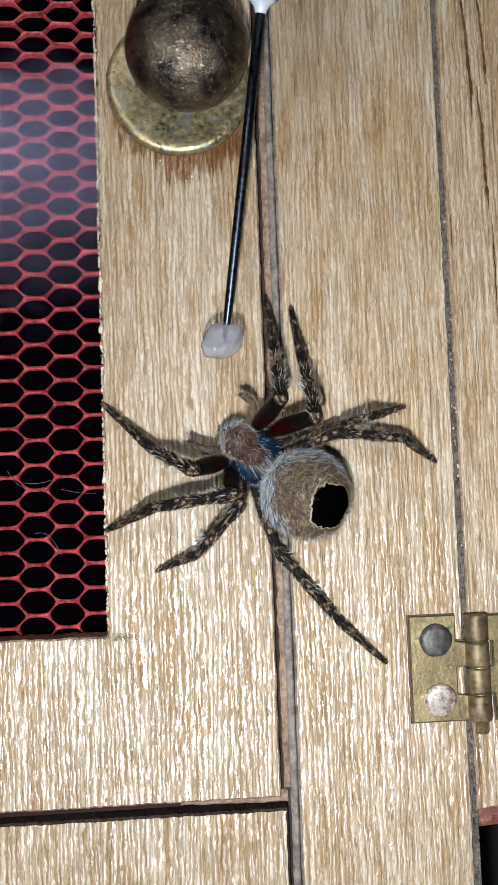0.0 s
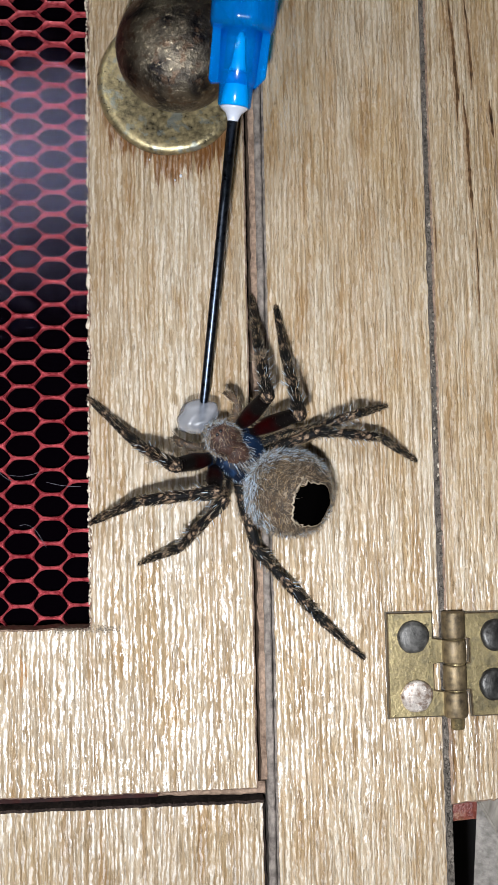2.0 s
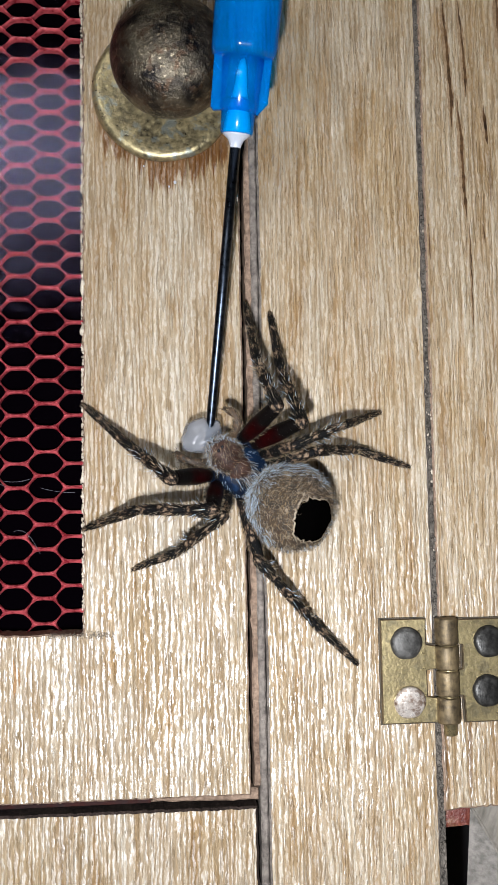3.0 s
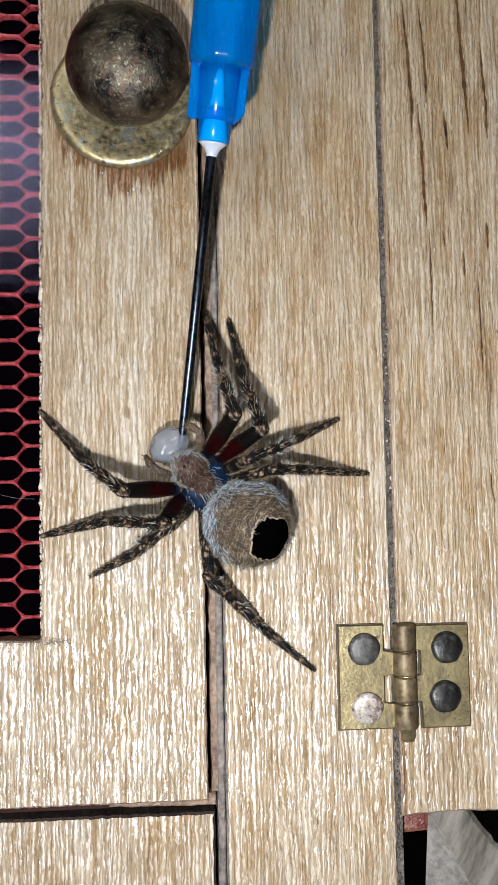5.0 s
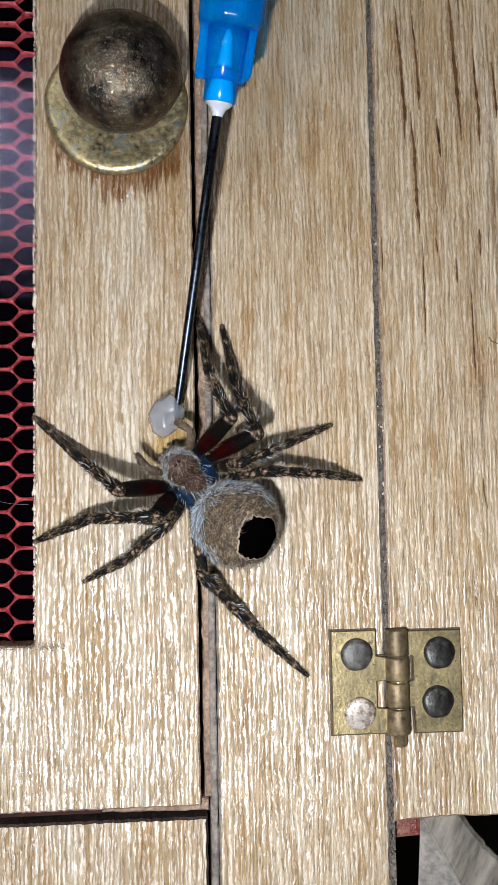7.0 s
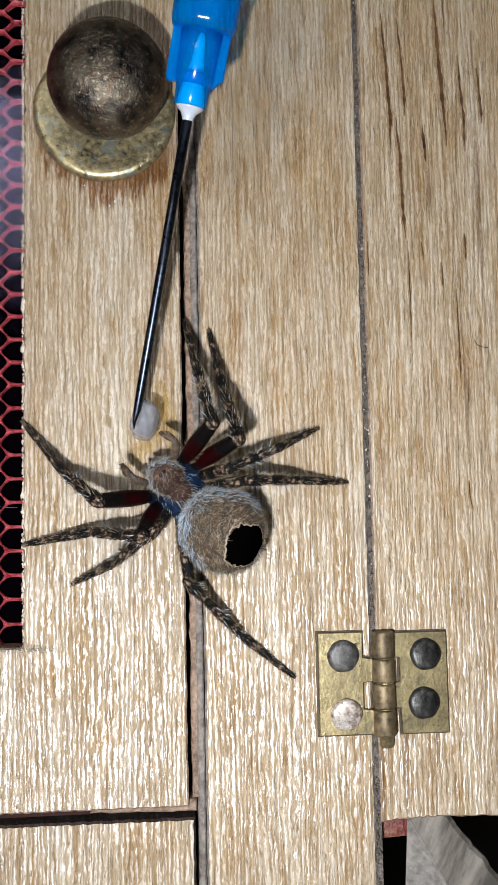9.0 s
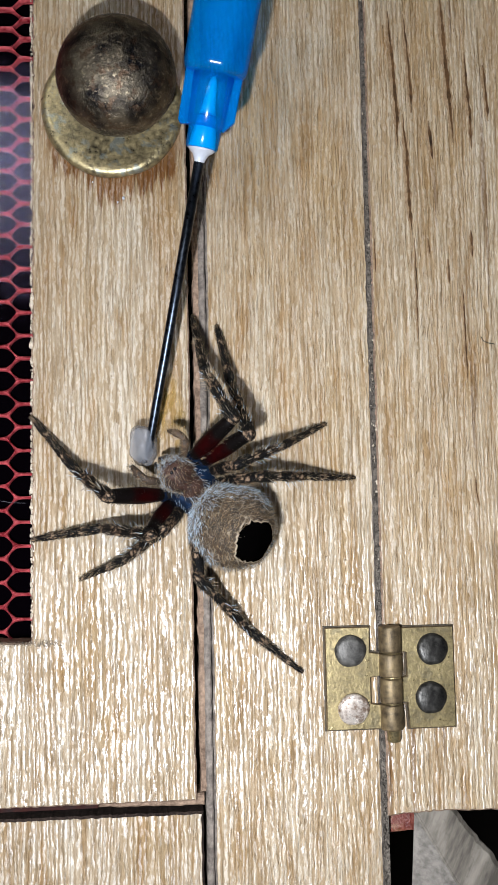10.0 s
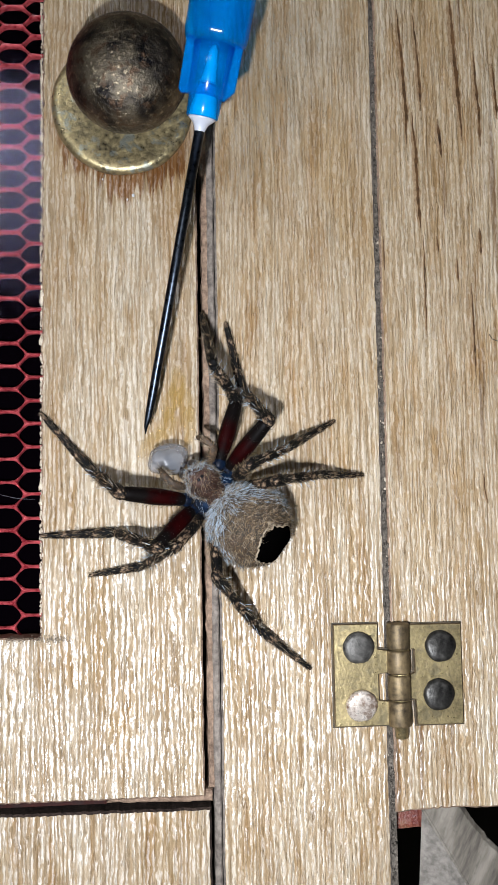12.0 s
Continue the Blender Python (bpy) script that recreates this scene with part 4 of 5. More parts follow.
leg_plan("C", (7.30, 9.55, 7.18), (-0.5, 3.1), (-11.61, -18.24, 0.3), [((-1.4, -10.4, 10.5), (-6.4, -16.2, 4.8)), ((-0.5, -11.7, 10.5), (-5.8, -16.0, 3.9)), ((-0.7, -11.0, 10.5), (-6.0, -15.5, 3.9)), ((-0.7, -11.5, 10.6), (-5.9, -15.5, 3.7)), ((-0.4, -13.2, 9.7), (-5.1, -16.4, 2.2)), ((-0.2, -14.5, 8.9), (-4.5, -17.2, 0.9))])
leg_plan("D", (9.62, 11.56, 9.30), (-1.8, 2.3), (18.03, -31.47, 0.3), [((4.0, -16.3, 2.5), (11.3, -25.2, 2.0)), ((4.5, -17.3, 7.2), (11.5, -25.1, 2.4)), ((3.9, -17.7, 6.4), (11.2, -25.3, 1.6)), ((3.9, -18.1, 6.5), (10.9, -25.6, 1.0)), ((4.6, -18.3, 7.8), (10.9, -25.7, 1.6)), ((5.1, -18.5, 8.9), (10.9, -25.8, 2.0))])
leg_plan("E", (9.40, 7.71, 12.62), (2.7, -3.1), (3.83, 17.31, 0.3), [((3.7, 2.0, 13.7), (3.7, 8.3, 9.1)), ((6.3, 1.6, 12.9), (4.5, 7.9, 8.6)), ((7.2, 1.9, 13.0), (5.1, 7.7, 8.4)), ((6.8, 1.8, 13.0), (5.5, 7.9, 8.5)), ((8.0, 5.2, 4.7), (4.0, 9.4, 9.7)), ((8.3, 4.8, 3.4), (4.9, 8.5, 9.3))])
leg_plan("F", (9.24, 10.38, 9.70), (1.2, -3.4), (7.16, 16.02, 0.3), [((8.0, -0.0, 12.0), (7.9, 7.5, 4.8)), ((9.4, -0.2, 11.6), (8.0, 7.3, 4.5)), ((10.6, 0.2, 11.3), (8.7, 7.1, 3.8)), ((10.1, -0.1, 11.4), (8.7, 7.3, 4.2)), ((11.3, 1.3, 10.9), (8.9, 7.6, 3.4)), ((11.8, 1.4, 9.6), (9.2, 6.6, 1.0))])
leg_plan("G", (6.75, 7.13, 10.42), (-0.5, -3.1), (22.05, 2.24, 0.3), [((10.4, -1.2, 3.6), (15.6, 0.2, 8.2)), ((9.0, -2.8, 9.5), (15.5, -0.2, 8.0)), ((8.7, -3.3, 10.1), (14.5, -1.0, 6.8)), ((8.9, -3.7, 9.8), (15.1, -1.2, 7.2)), ((9.1, -4.0, 10.1), (14.9, -1.6, 6.8)), ((9.3, -4.3, 10.4), (14.7, -1.9, 6.4))])
leg_plan("H", (8.42, 8.82, 7.99), (-1.8, -2.3), (25.92, -5.32, 0.3), [((11.7, -1.6, 6.5), (20.4, -2.5, 5.3)), ((12.3, -3.4, 8.3), (18.5, -3.0, 2.0)), ((12.0, -4.4, 9.4), (19.9, -4.7, 5.6)), ((11.8, -5.2, 9.3), (18.9, -5.1, 4.1)), ((12.2, -5.9, 9.9), (19.0, -5.3, 4.3)), ((12.6, -6.4, 10.4), (19.1, -5.4, 4.5))])


def spot(p):
    return Vector((p[0], -p[2], p[1]))


def leg_joints(leg, t):
    """Hip, knee, ankle and foot at a time, with the segments' lengths kept."""
    _, lens, hip, foot, poses = leg
    u = body_at(t)[6]
    i = max(k for k in range(len(SPREAD) - 1) if u >= SPREAD[k])
    (k0, a0), (k1, a1), w = poses[i], poses[i + 1], (u - SPREAD[i]) / (SPREAD[i + 1] - SPREAD[i])
    h = prosoma_pose(t) @ Vector((*hip, -0.4))
    end = spot(foot)
    pts = [h, spot(k0).lerp(spot(k1), w), spot(a0).lerp(spot(a1), w), end]
    for _ in range(80):
        pts[3] = end
        for k in (2, 1, 0):
            pts[k] = pts[k + 1] + (pts[k] - pts[k + 1]).normalized() * lens[k]
        pts[0] = h
        for k in (1, 2, 3):
            pts[k] = pts[k - 1] + (pts[k] - pts[k - 1]).normalized() * lens[k - 1]
    return pts


def bone_pose(a, b):
    """A pose at a whose x axis points to b and whose z axis leans away from the boards; in mm."""
    ahead = (b - a).normalized()
    left = OUT.cross(ahead)
    left = left.normalized() if left.length > 1e-4 else Vector((0, 0, 1)).cross(ahead).normalized()
    m = Matrix((ahead, left, ahead.cross(left))).transposed().to_4x4()
    m.translation = a
    return m


def hairs_along(s, length, radius_at, count, size, mats, lean=0.5, spread=1.0, start=0.02):
    for _ in range(count):
        x = random.uniform(start, 0.99) * length
        a = random.uniform(0, 2 * math.pi)
        d = Vector((lean, math.cos(a) * spread, math.sin(a) * spread))
        r = radius_at(x / length) * 0.95
        k = random.uniform(0.6, 1.3) * size
        s.hair((x, r * math.cos(a), r * math.sin(a)), d, k, 0.022, (random.uniform(0, 0.45), random.uniform(-0.35, 0.35), random.uniform(-0.35, 0.35)), random.choice(mats))


def profile(stops):
    xs, rs = zip(*stops)
    return lambda u: float(np.interp(u, xs, rs))


def build_leg(leg):
    la, lb, lc = leg[1]
    kind = 0.95 if leg[0] in "ABEF" else 0.82
    thigh = kind * (1.15 if leg[0] in "ABEF" else 1.0)
    back = leg[0] in "CDGH"
    # femur: smooth dark red with a black end
    s = Shape()
    f = profile([(0, 0.62), (0.1, 0.80), (0.45, 1.02), (0.8, 0.90), (0.93, 0.82), (1, 0.6)])
    us = [k / 14 for k in range(15)]
    s.tube([(u * la, 0, 0.12 * math.sin(math.pi * u)) for u in us], [f(u) * thigh for u in us], 14, 0)
    s.blob((0.1, 0, 0), (0.95 * thigh, 0.85 * thigh, 0.8 * thigh), 2, 0.1, 1, (12, 8))
    hairs_along(s, la, lambda u: f(u) * thigh, 260 if back else 130, 0.5, [4, 4, 5] if back else [4], 0.8, 0.6)
    for k in range(110):
        # pale fringes along both edges
        u, side = random.uniform(0.1, 1.0), random.choice((-1, 1))
        s.hair((u * la, side * f(u) * thigh * 0.95, random.uniform(-0.2, 0.3)), (0.7, side * 0.8, random.uniform(-0.2, 0.6)), random.uniform(0.4, 0.9), 0.026, (0.3, 0, 0.1), random.choice((3, 5, 4)))
    femur = part("leg", s, [LEG_SKIN if back else FEMUR_SKIN, LEG_SKIN, BLUE_SKIN, PALE_HAIR, DARK_HAIR, GOLD_HAIR], SPIDER,
                 "banded hairy leg with a black and tan thigh" if back else "banded hairy leg with a dark red thigh")
    # patella and tibia in one piece that bends a little; the patella caps the end of the femur
    s = Shape()
    g = profile([(-0.11, 0.30), (-0.08, 0.70), (-0.03, 0.93), (0.04, 1.0), (0.16, 0.94), (0.29, 0.72), (0.34, 0.70), (0.5, 0.86), (0.85, 0.74), (1, 0.6)])
    us = [-0.11, -0.08, -0.03] + [k / 20 for k in range(21)]
    s.tube([(u * lb, 0, 0.22 * math.sin(math.pi * max(0, u))) for u in us], [g(u) * kind * 0.96 for u in us], 14, 0, True, 0.16)
    hairs_along(s, lb, lambda u: g(u) * kind * 0.96, 700, 0.52, [2, 2, 2, 2, 4, 1], 0.9, 0.5, -0.1)
    for _ in range(75):
        x = random.uniform(0.0, 0.95) * lb
        a = random.uniform(0, 2 * math.pi)
        r = g(x / lb) * kind * 0.95
        s.hair((x, r * math.cos(a), r * math.sin(a)), (0.45, math.cos(a), math.sin(a)), random.uniform(0.8, 1.35), 0.044, (0.3, 0, 0), random.choice((1, 1, 3, 4)))
    tibia = part("tibia", s, [LEG_SKIN, PALE_HAIR, DARK_HAIR, WHITE_HAIR, GOLD_HAIR], femur)
    # metatarsus and tarsus, tapering to the claw
    s = Shape()
    q = profile([(0, 0.60), (0.1, 0.66), (0.5, 0.52), (0.62, 0.46), (0.66, 0.50), (0.9, 0.34), (1, 0.2)])
    us = [k / 18 for k in range(19)]
    s.tube([(u * lc, 0, -0.25 * math.sin(math.pi * u)) for u in us], [q(u) * kind * 1.12 for u in us], 12, 0, True, 0.14)
    hairs_along(s, lc, lambda u: q(u) * kind * 1.12, 400, 0.38, [2, 2, 2, 2, 3, 1], 0.9, 0.5)
    for _ in range(20):
        x = random.uniform(0.05, 0.6) * lc
        a = random.uniform(0, 2 * math.pi)
        r = q(x / lc) * kind
        s.hair((x, r * math.cos(a), r * math.sin(a)), (0.45, math.cos(a), math.sin(a)), random.uniform(0.7, 1.1), 0.032, (0.25, 0, 0), random.choice((1, 3)))
    foot = part("metatarsus", s, [LEG_SKIN, PALE_HAIR, DARK_HAIR, GOLD_HAIR], femur)
    return femur, tibia, foot


FEELERS = []


def build_prosoma():
    s = Shape()
    # thorax, wide and blue-black at the sides, and the raised hairy head
    s.blob((-0.3, 0, -0.2), (3.5, 3.35, 1.9), 1, 0.10, 0.9, (32, 20))
    s.blob((-2.6, 0, -0.4), (1.3, 1.1, 1.0), 1, 0.1, 1, (14, 10))
    s.blob((3.2, 0, 0.55), (2.55, 2.3, 1.95), 0, 0.06, 0.9, (32, 20))
    s.blob((1.1, 0, 0.85), (2.4, 1.7, 1.35), 0, 0.06, 0.9, (24, 16))
    coxae = []
    for leg in LEGS:
        x, y = leg[2]
        c = Shape()
        c.tube([(x * 0.45, y * 0.35, -0.9), (x * 0.8, y * 0.75, -0.7), (x, y, -0.4)], [0.8, 0.95, 0.85], 12)
        coxae.append(c)
    body = part("cephalothorax", s, [SHELL, BLUE_SKIN], SPIDER, "brown hairy head on a blue-black thorax")
    for c in coxae:
        part("coxa", c, JOINT_SKIN, body)
    s = Shape()
    for _ in range(2200):
        th, ph = math.acos(random.uniform(-0.6, 1)), random.uniform(0, 2 * math.pi)
        d = Vector((math.sin(th) * math.cos(ph), math.sin(th) * math.sin(ph), math.cos(th)))
        head = random.random() < 0.78
        c, r = ((3.2, 0, 0.55), (2.55, 2.3, 1.95)) if head else ((1.1, 0, 0.85), (2.4, 1.7, 1.35))
        p = Vector(c) + Vector((d.x * r[0], d.y * r[1], d.z * r[2])) * 0.98
        lie = Vector((-0.6 + random.uniform(-0.5, 0.5), d.y * 0.4 + 0.5 * math.sin(3 * d.x) + random.uniform(-0.5, 0.5), random.uniform(-0.4, 0.4)))
        lie = (lie - d * lie.dot(d)).normalized() + d * 0.18
        rim = d.z < 0.55
        s.hair(p, lie, random.uniform(0.5, 1.0), 0.022, (random.uniform(-0.5, 0.5), random.uniform(-0.5, 0.5), -0.1), random.choice([0, 1, 2, 3]) if rim else random.choice([0, 2, 2, 2, 2, 3]))
    for _ in range(460):
        # a ruff of longer pale hair round the face
        ph = random.gauss(0, 0.95)
        up = random.uniform(-0.75, 0.55)
        k = math.sqrt(1 - up * up)
        d = Vector((k * math.cos(ph), k * math.sin(ph), up))
        p = Vector((3.2 + 2.5 * d.x, 2.1 * d.y, 0.55 + 1.9 * d.z))
        side = Vector((-d.y, d.x, 0))
        s.hair(p, d * 0.55 + side * random.uniform(-0.9, 0.9) + Vector((0, 0, random.uniform(0.0, 0.9))), random.uniform(0.6, 1.25), 0.026,
               (random.uniform(-0.5, 0.2), random.uniform(-0.5, 0.5), 0.1), random.choice([0, 0, 1, 1, 3, 2]))
    for _ in range(420):
        # a pale cape that narrows to the waist
        x = random.uniform(-3.2, 1.4)
        y = random.gauss(0, 0.35) * (2.2 + 0.35 * x)
        top = -0.2 + 1.9 * math.sqrt(max(0.05, 1 - ((x + 0.3) / 3.5) ** 2 - (y / 3.35) ** 2))
        s.hair((x, y, top), (-0.9, 0.25 * y, 0.35), random.uniform(0.7, 1.2), 0.028, (random.uniform(-0.2, 0.2), random.uniform(-0.3, 0.3), 0), random.choice([0, 0, 1, 2]))
    for _ in range(170):
        ph = random.uniform(0, 2 * math.pi)
        x, y = -0.3 + 3.2 * math.cos(ph), 3.0 * math.sin(ph)
        s.hair((x * 0.9, y * 0.9, 0.4 + random.uniform(-0.6, 0.6)), (math.cos(ph) * 0.6 - 0.2, math.sin(ph) * 0.6, 0.7), random.uniform(0.4, 0.9), 0.028, (-0.2, 0, 0), random.choice([1, 1, 2]))
    part("hair", s, [PALE_HAIR, WHITE_HAIR, DARK_HAIR, GOLD_HAIR], body, "short pale hair", "stuff")
    for y in (-1, 1):
        for x, yy, z, r in ((5.72, 0.30, 0.95, 0.20), (4.65, 0.32, 2.22, 0.23), (5.35, 1.15, 0.85, 0.15), (5.10, 1.35, 1.05, 0.14)):
            e = Shape()
            e.blob((x, y * yy, z), (r, r, r), 0, 0, 1, (10, 8))
            part("eye", e, EYE, body)
        e = Shape()
        e.blob((4.75, y * 0.8, -1.2), (0.95, 0.8, 1.4), 0, 0.1, 1, (14, 10))
        e.tube([(5.2, y * 0.7, -1.9), (5.5, y * 0.45, -2.5), (5.3, y * 0.15, -2.9)], [0.3, 0.2, 0.05], 8, 0)
        part("jaw", e, JAW, body, "dark shiny jaw")
        e = Shape()
        if y > 0:
            pts = [(3.9, 1.7, -0.5), (5.0, 2.3, 0.5), (5.9, 2.75, 0.8), (6.7, 2.9, 0.75), (7.7, 2.85, 0.2), (8.5, 2.5, -0.6)]
        else:
            pts = [(3.8, -2.1, -0.5), (4.6, -3.2, 0.5), (5.3, -3.9, 0.8), (6.0, -4.2, 0.75), (6.9, -4.1, 0.2), (7.6, -3.7, -0.6)]
        e.tube(pts, [0.42, 0.50, 0.58, 0.46, 0.56, 0.26], 12, 0, True, 0.12)
        for _ in range(260):
            k = random.randrange(5)
            p = Vector(pts[k]).lerp(Vector(pts[k + 1]), random.random())
            d = Vector((random.gauss(0, 1), random.gauss(0, 1), random.gauss(0, 1))).normalized()
            e.hair(p + d * 0.42, d + Vector((0.7, 0, 0)), random.uniform(0.35, 0.95), 0.026, (0.3, random.uniform(-0.2, 0.2), 0), random.choice([1, 1, 3, 3, 2, 2]))
        FEELERS.append((part("feeler", e, [FEELER_SKIN, PALE_HAIR, DARK_HAIR, GOLD_HAIR], body, "hairy bent feeler"), Vector(pts[0]), y))
    return body


AB = (5.6, 5.45, 4.6)


def build_abdomen():
    s = Shape()

    def egg(p):
        """Broad shoulders in front, narrowing behind."""
        k = 1.0 + 0.03 * p.x / AB[0]
        return Vector((p.x, p.y * k, p.z * (1 - 0.02 * p.x)))

    s.blob((0, 0, 0), AB, 0, 0.05, 0.9, (56, 36), None, egg)
    body = part("abdomen", s, [ABDOMEN_SKIN], SPIDER, "round brown hairy abdomen")

    def on(d, lift=1.0):
        d = d.normalized()
        k = (1 + 0.05 * noise.noise(d * 2.7)) * lift
        return egg(Vector((d.x * AB[0], d.y * AB[1], d.z * AB[2])) * k)

    # the jagged black patch on the back
    s = Shape()
    centre = Vector((-0.56, -0.10, 0.82)).normalized()
    e1 = centre.cross(Vector((0, 1, 0))).normalized()
    e2 = centre.cross(e1)
    n = 64
    edge = []
    for k in range(n):
        a = 2 * math.pi * k / n
        r = 0.62 + 0.05 * math.cos(4 * a + 0.6) + 0.06 * noise.noise(Vector((math.cos(a) * 3.1, math.sin(a) * 3.1, 5))) + 0.13 * noise.noise(Vector((k * 0.83, 2, 9)))
        edge.append((r * math.cos(a), r * math.sin(a)))
    rings = []
    for q in (1.0, 0.8, 0.6, 0.4, 0.2, 0.02):
        rings.append([on(centre + e1 * x * q + e2 * y * q, 1.008 if q > 0.9 else 1.018) for x, y in edge])
    s.rings(rings)
    part("dark_patch", s, BLACK_SPOT, body, "jagged black patch")
    s = Shape()
    s.rings([[on(centre + e1 * x * q + e2 * y * q, lift) for x, y in edge] for q, lift in ((1.075, 1.0), (1.05, 1.009), (0.98, 1.010))], 0, True, False)
    part("patch_rim", s, DIMPLE, body, "thin pale rim of the black patch")
    for x, y in ((0.10, 0.16), (0.06, -0.34)):
        s = Shape()
        s.blob(on(Vector((x, y, 0.9)), 1.0), (0.22, 0.22, 0.08), 0, 0.2, 1, (10, 8))
        part("pale_dimple", s, DIMPLE, body, "small pale dimple")
    s = Shape()
    count = 0
    while count < 7600:
        th, ph = math.acos(random.uniform(-0.45, 1)), random.uniform(0, 2 * math.pi) if count < 4600 else random.gauss(0, 0.9)
        d = Vector((math.sin(th) * math.cos(ph), math.sin(th) * math.sin(ph), math.cos(th)))
        if (d - centre * d.dot(centre)).length < 0.53 and d.dot(centre) > 0:
            continue
        rim = math.hypot(d.x, d.y)
        front = d.x > -0.15 and rim > 0.86 - 0.06 * d.x + random.gauss(0, 0.05)
        away = d - Vector((1.0, 0, -0.1))
        away = (away - d * away.dot(d)).normalized()
        curl = random.uniform(0, 2 * math.pi)
        if front:
            # combed back from the waist
            lie = away + d * random.uniform(0.15, 0.5) + Vector((0, random.uniform(-0.25, 0.25), 0))
        else:
            lie = away * 0.6 + Vector((math.cos(curl), math.sin(curl), 0)) * 0.7 + d * 0.3
        s.hair(on(d, 0.995), lie, random.uniform(0.8, 1.4) * (0.95 if front else 0.7), 0.034 if front else 0.026, (random.uniform(-0.3, 0.3), random.uniform(-0.3, 0.3), -0.1),
               random.choice([1, 1, 0, 2, 2]) if front else random.choice([0, 3, 2, 2, 2]))
        count += 1
    for _ in range(620):
        # longer pale hairs that curl over the back
        th, ph = math.acos(random.uniform(-0.1, 1)), random.uniform(0, 2 * math.pi)
        d = Vector((math.sin(th) * math.cos(ph), math.sin(th) * math.sin(ph), math.cos(th)))
        if (d - centre * d.dot(centre)).length < 0.55 and d.dot(centre) > 0:
            continue
        curl = random.uniform(0, 2 * math.pi)
        s.hair(on(d, 1.0), Vector((math.cos(curl), math.sin(curl), 0)) + d * 0.35, random.uniform(0.8, 1.5), 0.032,
               (0.7 * math.cos(curl + 1.6), 0.7 * math.sin(curl + 1.6), -0.2), random.choice([0, 0, 3]))
    for _ in range(420):
        ph, z = random.uniform(0, 2 * math.pi), random.uniform(-0.3, 0.35)
        d = Vector((math.cos(ph), math.sin(ph), z))
        s.hair(on(d, 0.995), d + Vector((random.uniform(-0.9, 0.2), random.uniform(-0.5, 0.5), 0.3)), random.uniform(0.35, 0.65), 0.030, (-0.2, 0, 0), random.choice([0, 1, 1]))
    part("hair", s, [PALE_HAIR, WHITE_HAIR, DARK_HAIR, GOLD_HAIR], body, "pale hair with a blue-white front fringe", "stuff")
    return body


PROSOMA = build_prosoma()
ABDOMEN = build_abdomen()
LEG_PARTS = [build_leg(leg) for leg in LEGS]


# ---- what moves ----
NEEDLE_ROWS = [
    (0, (-2.32, -8.00, 9.96), (0.124, -0.244, 0.962)),
    (0.5, (-4.37, -6.50, 7.64), (0.110, -0.244, 0.964)),
    (1, (-4.40, -5.50, 1.65), (0.109, -0.244, 0.965)),
    (1.5, (-4.06, -5.00, -0.63), (0.107, -0.244, 0.966)),
    (2, (-3.44, -4.50, -1.54), (0.105, -0.244, 0.966)),
    (2.5, (-2.66, -4.50, -2.70), (0.097, -0.244, 0.966)),
    (3, (-1.80, -4.50, -4.02), (0.090, -0.244, 0.966)),
    (3.5, (-1.26, -4.50, -3.23), (0.092, -0.244, 0.966)),
    (5.3, (0.25, -4.50, -4.04), (0.116, -0.243, 0.964)),
    (5.5, (-0.06, -4.50, -3.34), (0.120, -0.244, 0.963)),
    (6, (-0.03, -4.50, -2.03), (0.124, -0.243, 0.963)),
    (6.5, (0.30, -4.50, -0.92), (0.135, -0.244, 0.961)),
    (7, (0.62, -4.50, 2.22), (0.142, -0.244, 0.960)),
    (7.2, (0.81, -5.00, 3.92), (0.151, -0.244, 0.959)),
    (8.8, (-1.69, -7.00, 0.07), (0.176, -0.243, 0.956)),
    (9, (-2.99, -7.00, 1.70), (0.184, -0.244, 0.954)),
    (9.5, (-2.50, -6.00, 0.87), (0.172, -0.243, 0.954)),
    (10, (-2.61, -5.00, -3.21), (0.184, -0.244, 0.955)),
    (10.3, (-6.00, -6.00, 0.80), (0.216, -0.244, 0.948)),
    (10.5, (-4.03, -5.00, 0.49), (0.192, -0.244, 0.953)),
    (11, (-0.72, -4.50, -2.02), (0.168, -0.244, 0.956)),
    (11.5, (-3.29, -5.00, -0.39), (0.178, -0.244, 0.954)),
    (12, (-3.85, -5.50, 0.15), (0.184, -0.244, 0.953)),
]
# seconds, middle of the drop, turn in its own plane, turn about its long side
DROP_ROWS = [
    (0, (-2.63, -8.0, 10.09), -10, 0), (0.5, (-4.91, -6.5, 9.08), -10, 0), (1, (-4.71, -5.5, 3.43), -12, 0), (1.5, (-4.44, -5.0, 1.43), -12, 0), (2, (-3.74, -4.5, 0.55), -14, 0),
    (2.5, (-3.08, -4.5, -0.14), -14, 0), (3, (-2.48, -4.5, -1.11), -10, 0), (3.5, (-2.09, -4.5, -1.22), -6, 0), (5.5, (-0.91, -4.5, -1.45), -4, 0), (6, (-0.96, -4.5, -0.22), 0, 0),
    (6.5, (-0.81, -4.5, 0.16), 5, 0), (7, (-0.47, -4.5, 3.15), 30, 0), (7.2, (0.0, -4.5, 3.6), 50, 5), (8, (-0.2, -4.8, 2.2), 68, 40), (8.8, (-0.21, -5.0, 0.71), 72, 75), (9, (-1.59, -5.0, 2.97), 72, 75),
    (9.5, (-1.75, -5.0, 1.37), 76, 75), (10, (-2.94, -4.5, -0.89), 85, 75), (10.3, (-3.5, -4.0, -0.45), 100, 75), (10.5, (-2.63, -4.0, -0.67), 112, 70), (11, (-0.71, -4.0, -2.93), 165, 55),
    (11.5, (-0.74, -4.0, -3.03), 172, 50), (12, (-0.93, -4.0, -3.06), 172, 50),
]


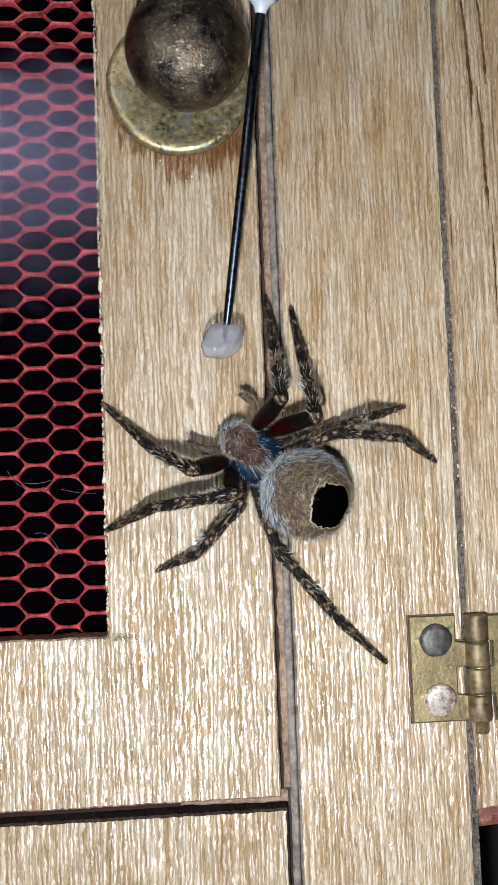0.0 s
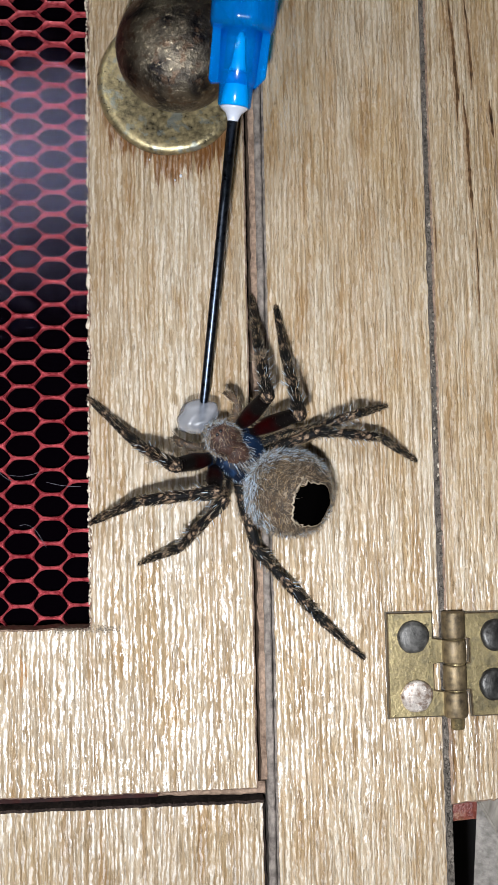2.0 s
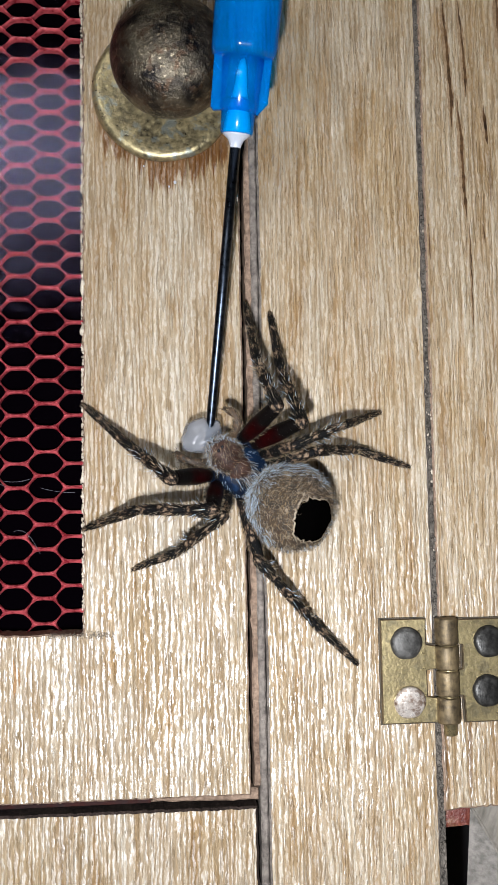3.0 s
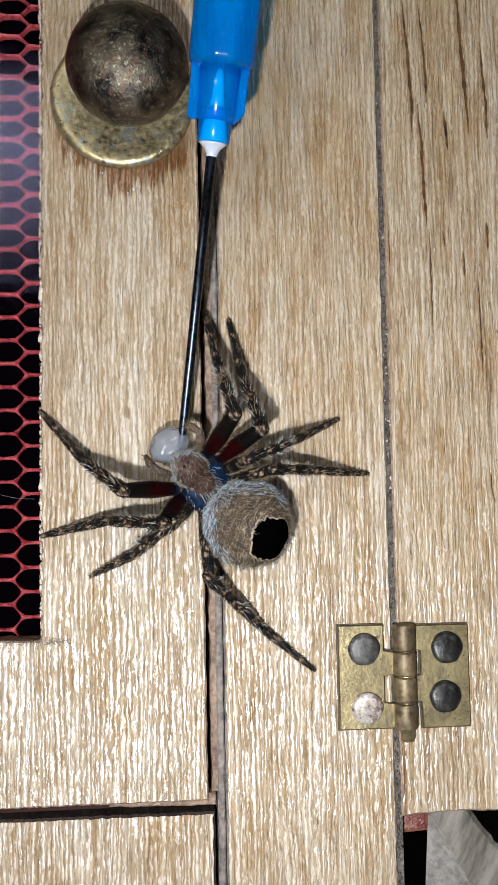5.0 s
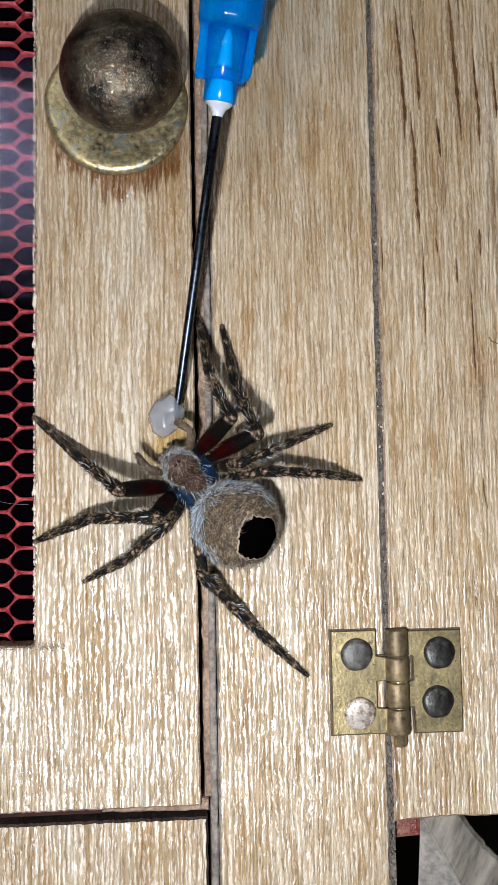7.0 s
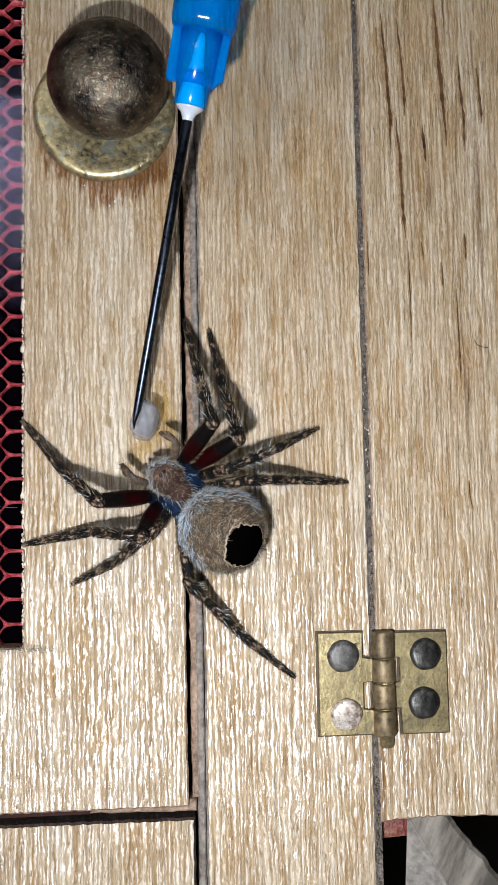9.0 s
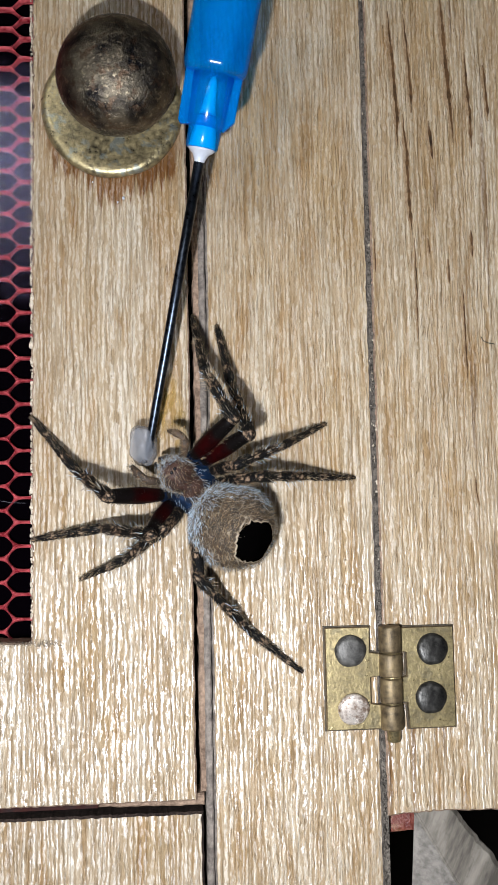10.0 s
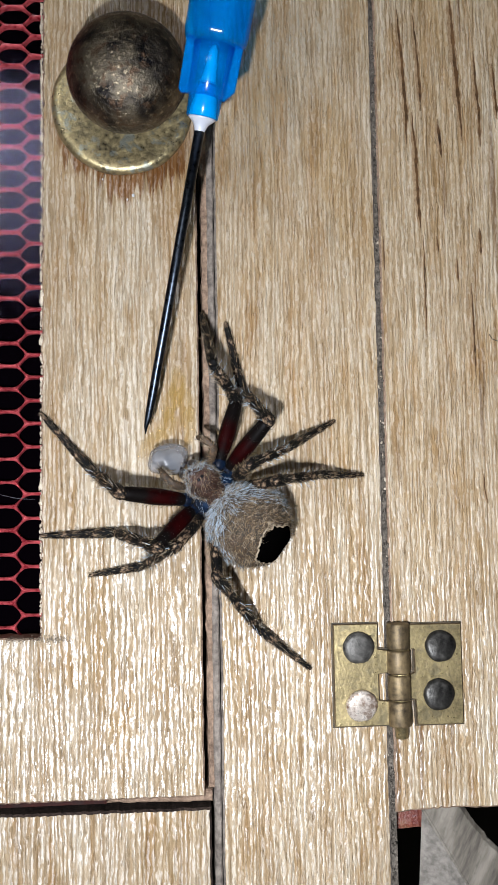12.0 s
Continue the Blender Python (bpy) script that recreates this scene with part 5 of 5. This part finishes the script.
# where each smear spreads to, x and z, and its turn
SMEAR_ENDS = [(-0.5, 4.7, 10), (1.4, 5.1, -8), (2.0, 1.9, 0), (-1.2, 1.7, 25), (-3.0, -0.4, 40), (0.4, 7.0, 4)]


def metres(m):
    m = m.copy()
    m.translation = m.translation * MM
    return m


def motions():
    rows = []
    for t, tip, way in NEEDLE_ROWS:
        up = Vector(way).normalized()
        side = OUT.cross(up).normalized()
        m = Matrix((side, up.cross(side), up)).transposed().to_4x4()
        m.translation = tip
        rows.append((t, metres(m)))
    walk(NEEDLE, rows)
    rows = []
    for t, at, turn, over in DROP_ROWS:
        m = Matrix.Rotation(radians(-turn), 4, "Y") @ Matrix.Rotation(radians(over), 4, "X")
        m.translation = at
        rows.append((t, metres(m)))
    walk(DROP, rows)
    for k, (ob, (x, z, turn)) in enumerate(zip(SMEARS, SMEAR_ENDS)):
        rows = []
        for t, w in ((0, 0.0), (5.4, 0.0), (6.5, 0.6), (7.2, 0.8), (9, 0.9), (10.5, 1.0), (12, 1.0)):
            m = Matrix.Rotation(radians(turn * w), 4, "Y")
            m.translation = Vector((0.6 + 0.25 * k, 0, -3.4)).lerp(Vector((x, 0, z)), w) + Vector((0, -0.004 - 0.012 * k, 0))
            rows.append((t, metres(m)))
        walk(ob, rows)
    for ob, root, side in FEELERS:
        rows = []
        for t, turn in ((0, 22), (3.0, 18), (3.7, 14), (5.3, 0), (9, 0), (9.5, 4), (10.5, 0), (12, 0)):
            m = Matrix.Translation(root) @ Matrix.Rotation(radians(turn if side > 0 else -0.6 * turn), 4, "Z") @ Matrix.Translation(-root)
            rows.append((t, metres(m)))
        walk(ob, rows)
    walk(PROSOMA, [(t, metres(prosoma_pose(t))) for t in TIMES])
    walk(ABDOMEN, [(t, metres(abdomen_pose(t))) for t in TIMES])
    for leg, (femur, tibia, foot) in zip(LEGS, LEG_PARTS):
        rows = ([], [], [])
        for t in TIMES:
            h, k, a, e = leg_joints(leg, t)
            upper, middle, lower = bone_pose(h, k), bone_pose(k, a), bone_pose(a, e)
            rows[0].append((t, metres(upper)))
            rows[1].append((t, metres(upper.inverted() @ middle)))
            rows[2].append((t, metres(upper.inverted() @ lower)))
        for ob, some in zip((femur, tibia, foot), rows):
            walk(ob, some)


motions()
